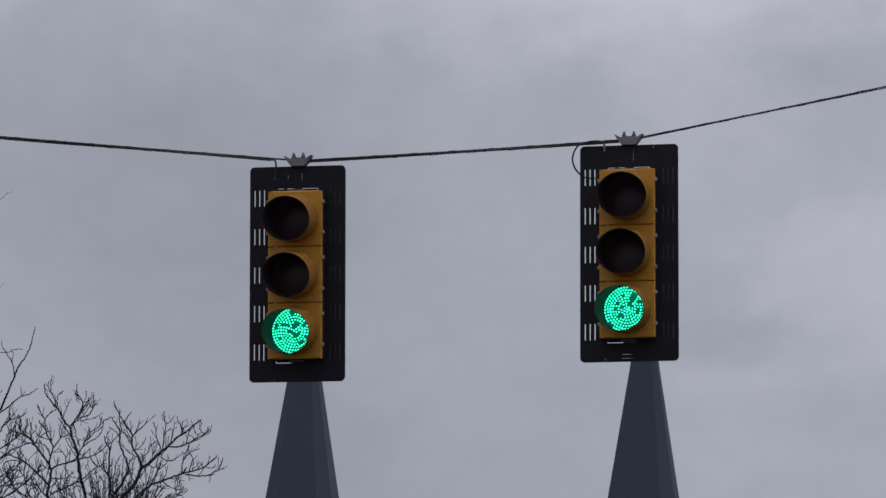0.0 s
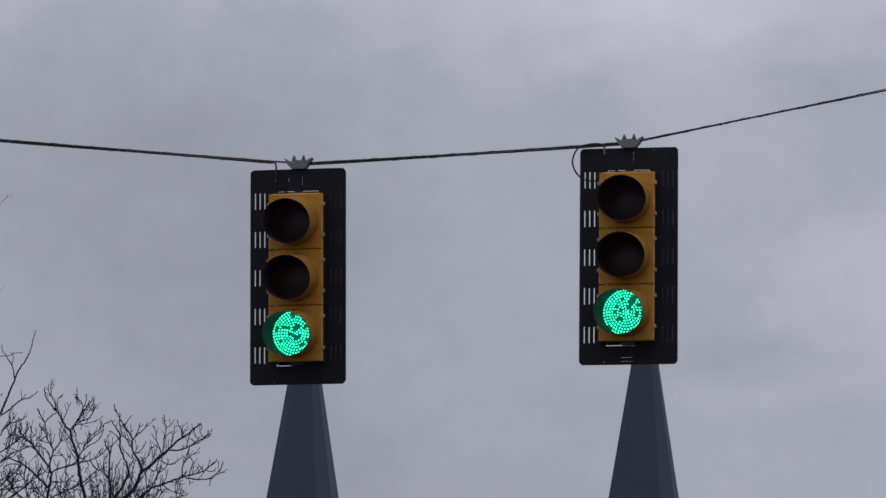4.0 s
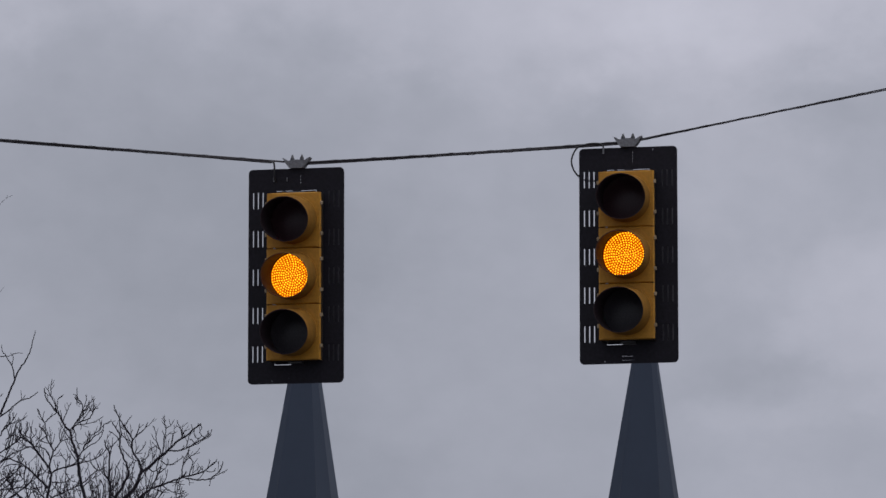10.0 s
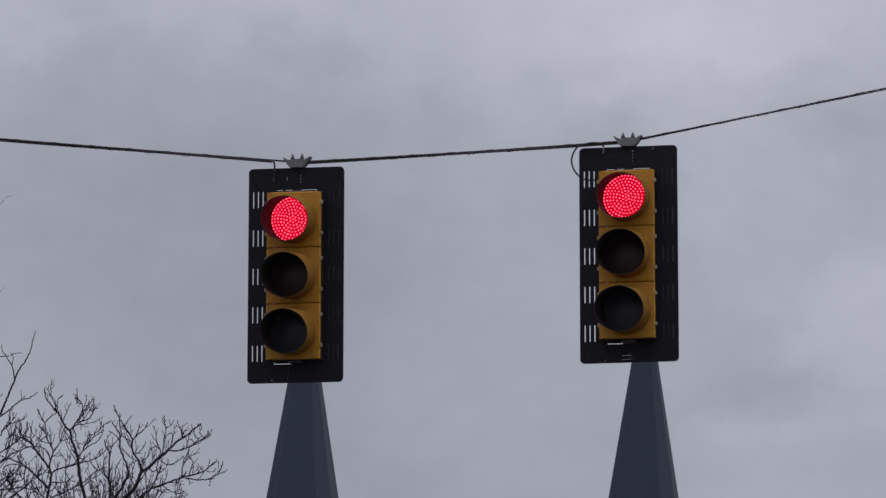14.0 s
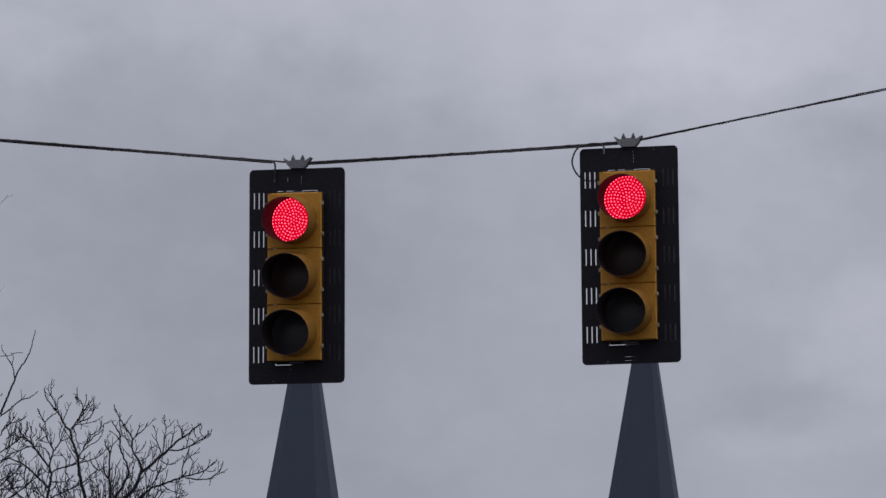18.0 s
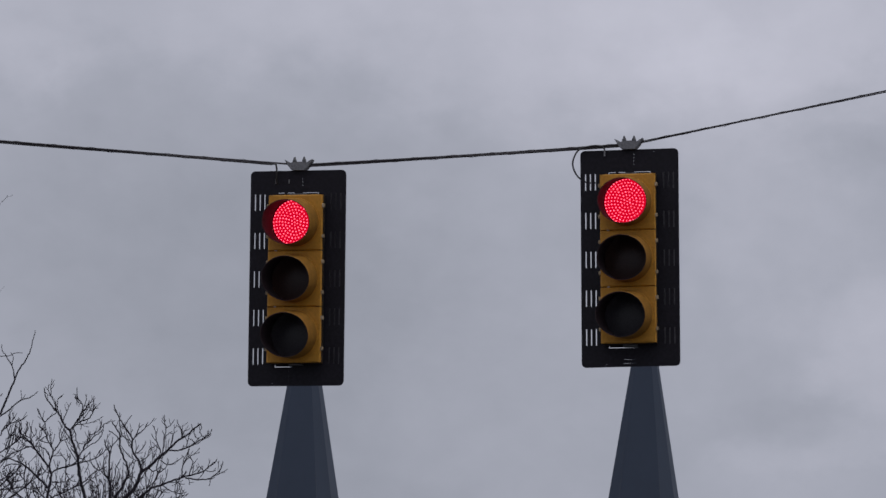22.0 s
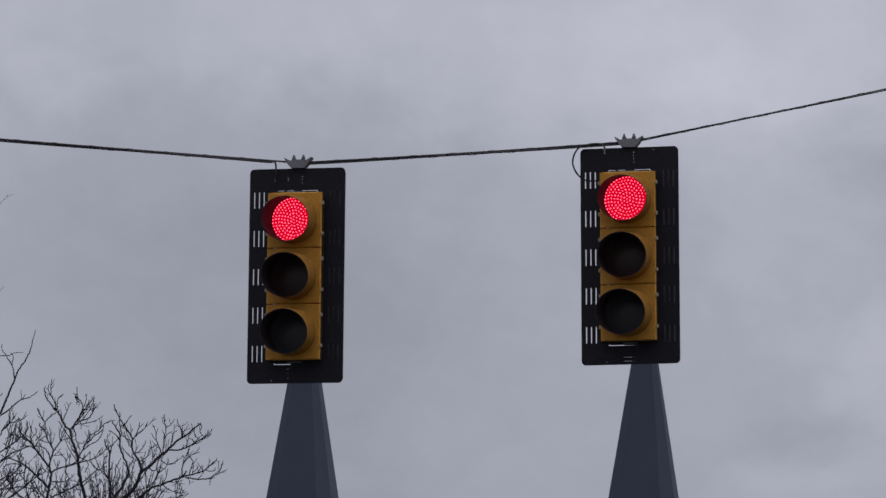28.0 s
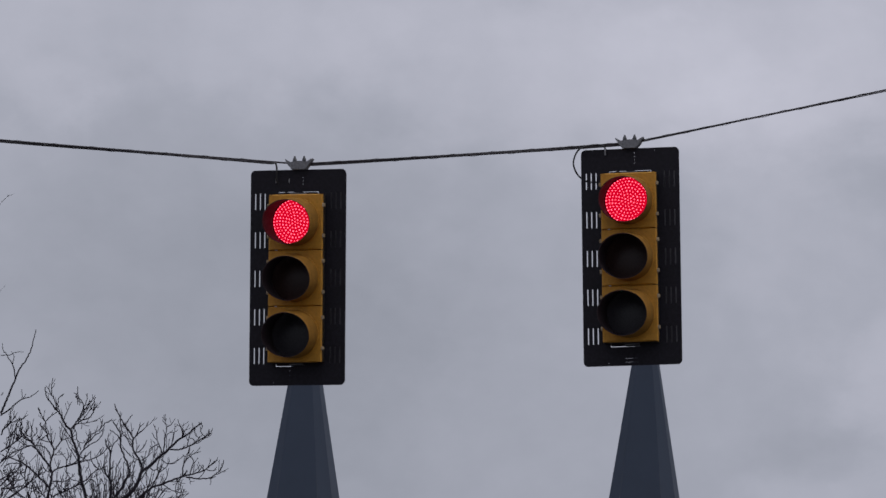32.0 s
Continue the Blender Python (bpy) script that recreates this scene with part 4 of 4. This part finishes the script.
LEFT_AT, RIGHT_AT = Vector((-0.900, 29.388, 6.253)), Vector((1.126, 29.070, 6.363))
signal_a, lights_a = traffic_signal("yellow three-lamp traffic signal with a black louvred backplate, short cable drop", 3, [(0.006, 0.045), (0.004, 0.028), (-0.026, 0.0), (0.006, -0.028), (0.024, -0.022), (0.070, 0.038), (-0.048, 0.036), (-0.016, 0.107), (0.043, -0.069), (-0.11, 0.03)], [((-0.047, -0.041), -0.636), ((-0.047, -0.039), -0.606), ((-0.047, -0.042), -0.577)], -0.022, False, 0.012, (-0.006, -0.005, -0.006), -0.0055)
signal_b, lights_b = traffic_signal("yellow three-lamp traffic signal with a black louvred backplate, looped cable", 8, [(0.020, 0.036), (0.030, 0.056), (0.040, 0.076), (0.050, 0.096), (0.060, 0.116), (-0.058, 0.038), (-0.027, 0.014), (-0.024, -0.044), (-0.041, -0.038), (0.068, -0.014), (0.092, -0.100), (-0.092, -0.100)], [((-0.043, 0.034), -0.647), ((-0.043, 0.030), -0.623)], 0.046, True, 0.016, (-0.002, -0.008, -0.018), 0.0)

# feed cables
bm = add_tube(bmesh.new(), smooth_path([(-0.17, -0.02, 0.006), (-0.145, -0.03, 0.004), (-0.137, -0.03, -0.02), (-0.137, -0.028, -0.055), (-0.14, -0.012, -0.10), (-0.13, 0.012, -0.13)]), 0.006, 8)
part("feed_cable", bm, RUBBER, signal_a, "short black feed cable")
part("cable_tie", box(-0.150, -0.143, -0.006, -0.001, -0.115, -0.085), GALV, signal_a)
part("cable_tie", box(-0.066, -0.060, -0.006, -0.001, -0.115, -0.090), GALV, signal_a)
bm = add_tube(bmesh.new(), smooth_path([(-0.148, -0.02, -0.065), (-0.150, -0.025, -0.030), (-0.175, -0.03, -0.012), (-0.24, -0.03, -0.012), (-0.31, -0.03, -0.035), (-0.345, -0.025, -0.105), (-0.335, -0.01, -0.165), (-0.305, 0.02, -0.205), (-0.26, 0.05, -0.225), (-0.16, 0.06, -0.225)]), 0.0052, 8)
part("feed_cable", bm, RUBBER, signal_b, "thin black looped feed cable")
part("cable_tie", box(-0.152, -0.144, -0.030, -0.020, -0.075, -0.040), GALV, signal_b)

# ---- span wire and its poles ----
ALONG = Vector((0.98383, -0.17908, 0.0))
END_A = LEFT_AT - ALONG * 9.0 + Vector((0, 0, 0.93))
END_B = RIGHT_AT + ALONG * 8.5 + Vector((0, 0, 1.83))


def sagging(length, sag, n):
    return [Vector((length * k / n, 0, -4 * sag * (k / n) * (1 - k / n))) for k in range(n + 1)]


def wire_piece(length, sag, twist, thick, bare):
    """A messenger wire along +x with the signal cable lashed below it, but for the bare last stretch."""
    line = sagging(length, sag, max(40, int(length * 24)))
    bm = add_tube(bmesh.new(), line, 0.0056 * thick, 6)
    s = []
    for i, p in enumerate(line):
        a = p.x * twist
        s.append(p + Vector((0, 0.005 * math.sin(a), -0.0090 * thick - 0.0018 * math.cos(a))))
    add_tube(bm, [p for p in s if p.x < length - bare], 0.0058 * thick, 6)
    return bm


def lashing(length, sag, thick, bare):
    line = [p for p in sagging(length, sag, max(40, int(length * 60))) if p.x < length - bare]
    return add_tube(bmesh.new(), [p + Vector((0, 0.0085 * math.sin(p.x * 26), -0.0045 + 0.0115 * math.cos(p.x * 26))) * thick for p in line], 0.0010, 4)


span = tagged(new("span_wire"), "dark stranded span wire with lashed signal cable", "wire")
pieces = []
for a, b, sag, thick, bare in ((END_A, LEFT_AT, 0.03, 1.0, 0.15), (LEFT_AT, RIGHT_AT, 0.006, 1.0, 0.0), (END_B, RIGHT_AT, 0.06, 0.72, 0.0)):
    length = (b - a).length
    piece = part("wire_length", wire_piece(length, sag, 3.5, thick, bare), WIRE, span, smooth=60)
    part("lashing", lashing(length, sag, thick, bare), GALV_DARK, piece)
    pieces.append(piece)

for end in (END_A, END_B):
    pole = tagged(new("utility_pole"), "weathered wooden pole that holds the span wire", "pole", group="span wire poles")
    pole.location = (end.x, end.y, 0)
    out = 0.17 if end is END_B else -0.17
    part("shaft", add_tube(bmesh.new(), [(out, 0, -0.1), (out, 0, end.z + 1.2)], [0.19, 0.14], 16), POLE_WOOD, pole, smooth=60)
    part("eye_bolt", add_tube(bmesh.new(), [(0, 0, end.z), (out, 0, end.z)], 0.012, 8), GALV_DARK, pole)


# ---- birds ----
def small_bird():
    b = tagged(new("bird"), "small dark bird flying across the grey sky", "bird", group="passing birds")
    bm = add_tube(bmesh.new(), [(-0.052, 0, 0.003), (-0.042, 0, 0.004), (-0.014, 0, 0.002), (0.021, 0, 0), (0.042, 0, 0), (0.07, 0, 0)], [0.003, 0.010, 0.017, 0.014, 0.007, 0.005], 8)
    part("body", bm, FEATHER, b, smooth=60)
    wings = []
    for side in (-1, 1):
        bm = bmesh.new()
        outline = [(-0.021, 0.008), (-0.024, 0.042), (-0.007, 0.088), (0.021, 0.049), (0.024, 0.008)]
        up = [bm.verts.new((x, side * y, 0.003)) for x, y in outline]
        low = [bm.verts.new((x, side * y, -0.003)) for x, y in outline]
        bm.faces.new(up)
        bm.faces.new(low[::-1])
        for i in range(5):
            j = (i + 1) % 5
            bm.faces.new((up[i], up[j], low[j], low[i]))
        wings.append(part("wing", bm, FEATHER, b))
    b.scale = (0.68, 0.68, 0.68)
    return b, wings


birds = [small_bird() for _ in range(3)]
# seconds, right of the road's middle and height, 120 m away
FLIGHTS = [
    [(0.0, 97.0, 24.6), (11.2, 10.70, 24.01), (11.6, 7.63, 24.16), (12.0, 4.20, 24.23), (12.4, 0.70, 24.00), (12.8, -2.93, 24.17), (13.0, -4.70, 23.96), (13.3, -7.21, 23.95), (14.5, -17.3, 23.9), (32.0, -164.0, 23.5)],
    [(0.0, 95.0, 24.2), (11.2, 9.89, 23.75), (11.6, 6.86, 23.92), (12.0, 3.63, 23.59), (12.4, 0.31, 23.71), (12.8, -3.12, 23.32), (13.0, -4.90, 23.47), (13.3, -7.39, 23.45), (14.5, -17.6, 24.4), (32.0, -165.0, 24.6)],
    [(0.0, 94.0, 25.0), (11.2, 9.50, 23.53), (11.6, 6.58, 23.66), (12.0, 3.53, 22.91), (12.4, 0.42, 22.28), (12.6, -1.19, 22.29), (13.0, -4.54, 21.78), (13.3, -6.93, 21.62), (14.5, -16.7, 21.0), (32.0, -160.0, 19.0)],
]

# ---- what moves ----
# seconds, shift to the right, shift upwards, lean and forward tilt of each hanging signal
SWAY_L = [
    (0, 0.0028, -0.0061, 0.44, 1.95), (0.5, -0.0026, -0.0001, 0.40, 0.73), (1, -0.0064, 0.0103, 0.02, -0.87), (1.5, -0.0050, 0.0093, 0.01, -0.04), (2, 0.0012, -0.0017, 0.01, 1.68),
    (2.5, 0.0034, -0.0033, 0.33, 1.80), (3, 0.0040, -0.0041, 0.16, 1.18), (3.5, 0.0008, 0.0012, -0.10, 1.06), (4, 0.0035, -0.0017, 0.24, 1.62), (4.5, 0.0000, 0.0017, -0.08, 1.02),
    (5, 0.0010, 0.0000, 0.16, 1.67), (5.5, 0.0010, -0.0001, 0.17, 1.43), (6, 0.0001, -0.0018, -0.12, 1.14), (6.5, -0.0030, 0.0063, 0.13, 0.89), (7, -0.0051, 0.0127, 0.33, -0.70),
    (7.5, -0.0074, 0.0129, 0.15, -0.21), (8, -0.0035, 0.0068, 0.17, 0.83), (8.5, -0.0011, 0.0054, 0.34, 1.26), (9, 0.0022, -0.0001, 0.29, 0.69), (9.5, -0.0009, 0.0011, 0.12, 0.30),
    (10, -0.0066, 0.0044, 0.03, 0.27), (10.5, -0.0053, 0.0115, 0.15, -0.16), (11, -0.0040, 0.0071, 0.13, 0.01), (11.5, -0.0038, 0.0079, 0.00, 0.56), (12, -0.0010, -0.0000, -0.06, 1.52),
    (12.5, -0.0005, -0.0016, -0.02, 1.17), (13, -0.0031, 0.0072, 0.29, 1.29), (13.5, -0.0051, 0.0074, 0.25, -0.44), (14, -0.0056, 0.0083, 0.22, 0.24), (14.5, -0.0039, 0.0048, 0.02, 0.61),
    (15, -0.0017, 0.0042, 0.32, 0.41), (15.5, -0.0028, 0.0052, 0.08, 1.15), (16, -0.0035, 0.0052, 0.20, 0.83), (16.5, -0.0027, 0.0050, 0.28, 0.65), (17, -0.0031, 0.0054, 0.43, 0.30),
    (17.5, -0.0038, 0.0056, -0.07, 0.46), (18, -0.0028, 0.0009, 0.03, 0.43), (18.5, -0.0045, 0.0016, 0.34, 1.19), (19, -0.0030, 0.0043, 0.01, 0.53), (19.5, -0.0036, 0.0036, -0.17, -0.36),
    (20, -0.0022, 0.0057, 0.48, 0.62), (20.5, 0.0014, 0.0024, 0.65, 0.47), (21, 0.0021, -0.0022, -0.01, 1.38), (21.5, 0.0070, -0.0077, 0.56, 1.66), (22, 0.0074, -0.0100, 0.85, 1.16),
    (22.5, 0.0012, -0.0058, 0.39, 2.73), (23, 0.0008, -0.0018, 0.56, 1.55), (23.5, -0.0014, 0.0020, 0.56, 0.39), (24, 0.0006, -0.0003, 0.24, 0.60), (24.5, 0.0067, -0.0061, 0.64, 3.58),
    (25, 0.0127, -0.0099, 0.04, 4.05), (25.5, 0.0122, -0.0072, 0.07, 2.71), (26, 0.0070, -0.0052, 0.40, 1.42), (26.5, 0.0035, -0.0028, 0.08, 0.54), (27, 0.0017, -0.0017, 0.48, 1.52),
    (27.5, 0.0003, -0.0024, 0.85, 0.16), (28, 0.0027, 0.0005, 0.57, -0.16), (28.5, 0.0013, -0.0009, 0.08, 0.61), (29, 0.0034, -0.0004, 1.12, 2.12), (29.5, 0.0017, -0.0033, 0.72, 1.11),
    (30, 0.0042, -0.0042, 0.09, 0.64), (30.5, 0.0028, -0.0062, 1.48, 2.14), (31, 0.0059, -0.0108, 0.81, 2.98), (31.5, 0.0011, -0.0099, -0.48, 2.10), (32, 0.0032, -0.0102, 0.74, 2.01),
]
SWAY_R = [
    (0, 0.0021, -0.0071, 0.03, -1.15), (0.5, -0.0019, -0.0026, 0.43, -0.35), (1, -0.0032, 0.0075, -0.64, -1.07), (1.5, -0.0036, 0.0090, -0.84, -1.84), (2, 0.0015, 0.0006, 0.48, -1.74),
    (2.5, 0.0017, -0.0053, -0.02, -0.13), (3, 0.0049, -0.0064, -0.65, 0.55), (3.5, 0.0007, -0.0006, 0.16, -0.81), (4, 0.0017, -0.0028, 0.48, -0.58), (4.5, 0.0000, 0.0000, -0.48, -1.40),
    (5, 0.0007, -0.0017, -0.08, -0.96), (5.5, 0.0013, -0.0028, 0.60, -1.13), (6, 0.0001, -0.0012, -0.70, -1.33), (6.5, -0.0006, 0.0059, -0.90, -0.87), (7, -0.0035, 0.0077, 0.49, -1.88),
    (7.5, -0.0047, 0.0111, -0.11, -2.05), (8, -0.0022, 0.0082, -0.74, -1.94), (8.5, 0.0008, 0.0030, 0.44, -0.78), (9, 0.0020, -0.0031, 0.13, -0.60), (9.5, -0.0011, 0.0019, -0.84, -1.16),
    (10, -0.0049, 0.0035, -0.24, -1.69), (10.5, -0.0024, 0.0079, 0.28, -2.52), (11, -0.0023, 0.0074, -0.36, -0.97), (11.5, -0.0027, 0.0021, -0.32, -1.09), (12, 0.0001, -0.0011, 0.14, -0.87),
    (12.5, -0.0013, 0.0002, -0.32, -1.56), (13, -0.0023, 0.0027, -0.28, -1.66), (13.5, -0.0029, 0.0055, 0.06, -2.22), (14, -0.0049, 0.0076, -0.39, -2.06), (14.5, -0.0033, 0.0024, -0.41, -2.04),
    (15, -0.0028, 0.0017, 0.24, -0.71), (15.5, -0.0021, 0.0034, -0.32, -0.80), (16, -0.0028, 0.0041, 0.24, -0.52), (16.5, -0.0018, 0.0064, -0.02, -1.81), (17, -0.0033, 0.0059, 0.25, -1.91),
    (17.5, -0.0008, -0.0004, 0.10, -0.66), (18, -0.0028, 0.0021, -0.68, -0.96), (18.5, -0.0039, 0.0002, -0.11, -1.56), (19, -0.0018, 0.0026, -0.01, -1.22), (19.5, -0.0009, 0.0022, -0.25, -1.20),
    (20, -0.0020, 0.0023, 0.08, -1.68), (20.5, -0.0001, -0.0014, 0.03, -2.24), (21, 0.0008, -0.0029, 0.33, -0.33), (21.5, 0.0047, -0.0122, 0.93, 0.76), (22, 0.0024, -0.0120, -0.12, 0.25),
    (22.5, -0.0010, -0.0055, 0.53, -1.05), (23, -0.0019, -0.0034, 0.47, -2.38), (23.5, -0.0027, -0.0008, -0.58, -0.70), (24, 0.0010, -0.0029, -0.47, -0.36), (24.5, 0.0023, -0.0104, 0.07, -0.54),
    (25, 0.0053, -0.0105, -0.41, -0.60), (25.5, 0.0075, -0.0103, -0.57, 0.27), (26, 0.0052, -0.0062, 0.24, -0.60), (26.5, 0.0017, -0.0041, 0.48, -0.51), (27, 0.0000, -0.0041, -0.24, -1.76),
    (27.5, -0.0014, -0.0044, -0.54, -1.12), (28, 0.0020, -0.0016, -0.21, -0.37), (28.5, -0.0005, -0.0071, 0.64, -1.60), (29, -0.0011, -0.0021, -0.37, -2.03), (29.5, 0.0017, -0.0024, -0.22, -1.55),
    (30, 0.0030, -0.0053, 1.16, 0.46), (30.5, -0.0021, -0.0063, -0.08, -1.15), (31, 0.0008, -0.0062, -0.10, -0.63), (31.5, -0.0023, -0.0131, 0.50, -0.66), (32, 0.0015, -0.0106, -0.54, -0.09),
]
TURN_A, TURN_B = -12.5, -11.0


def aimed(a, b):
    """A pose at a whose +x points to b, upright."""
    d = b - a
    return Matrix.Translation(a) @ Matrix.Rotation(math.atan2(d.y, d.x), 4, "Z") @ Matrix.Rotation(-math.asin(d.z / d.length), 4, "Y")


def motions():
    hang_a = {t: LEFT_AT + Vector((x, 0, z)) for t, x, z, lean, tilt in SWAY_L}
    hang_b = {t: RIGHT_AT + Vector((x, 0, z)) for t, x, z, lean, tilt in SWAY_R}
    walk(signal_a, [(t, pose(*hang_a[t], 0, lean - ROLL, 0) @ pose(0, 0, 0, 0, 0, TURN_A) @ pose(0, 0, 0, tilt, 0, 0)) for t, x, z, lean, tilt in SWAY_L])
    walk(signal_b, [(t, pose(*hang_b[t], 0, lean - ROLL, 0) @ pose(0, 0, 0, 0, 0, TURN_B) @ pose(0, 0, 0, tilt, 0, 0)) for t, x, z, lean, tilt in SWAY_R])
    walk(pieces[0], [(t, aimed(END_A, p)) for t, p in hang_a.items()])
    walk(pieces[1], [(t, aimed(p, hang_b[t])) for t, p in hang_a.items()])
    walk(pieces[2], [(t, aimed(END_B, p)) for t, p in hang_b.items()])
    # the lights step up to the lens face while they are lit and sink back into the housing when they go out
    lit, dark = pose(0, -0.0805, 0), pose(0, -0.030, 0)
    for lights in (lights_a, lights_b):
        walk(lights[2], [(0.0, lit), (9.3667, lit), (9.4, dark), (32.0, dark)])
        walk(lights[1], [(0.0, dark), (9.4333, dark), (9.4667, lit), (13.3667, lit), (13.4, dark), (32.0, dark)])
        walk(lights[0], [(0.0, dark), (13.4333, dark), (13.4667, lit), (32.0, lit)])
    walk(backdrop, [(0.0, pose(0, 0, 0, 0.645, 0, 0.494)), (16.0, pose(0, 0, 0, 0, 0, 0)), (32.0, pose(0, 0, 0, -0.645, 0, -0.494))])
    for (bird, wings), rows in zip(birds, FLIGHTS):
        walk(bird, [(t, pose(x, 120, z, 0, 0, 0)) for t, x, z in rows])
        for side, wing in zip((-1, 1), wings):
            beats = [(0.0, 20.0)] + [(10.8 + 0.1 * k, 50.0 if k % 2 else -25.0) for k in range(36)] + [(32.0, 20.0)]
            walk(wing, [(t, pose(0, 0, 0, side * a, 0, 0)) for t, a in beats])


motions()
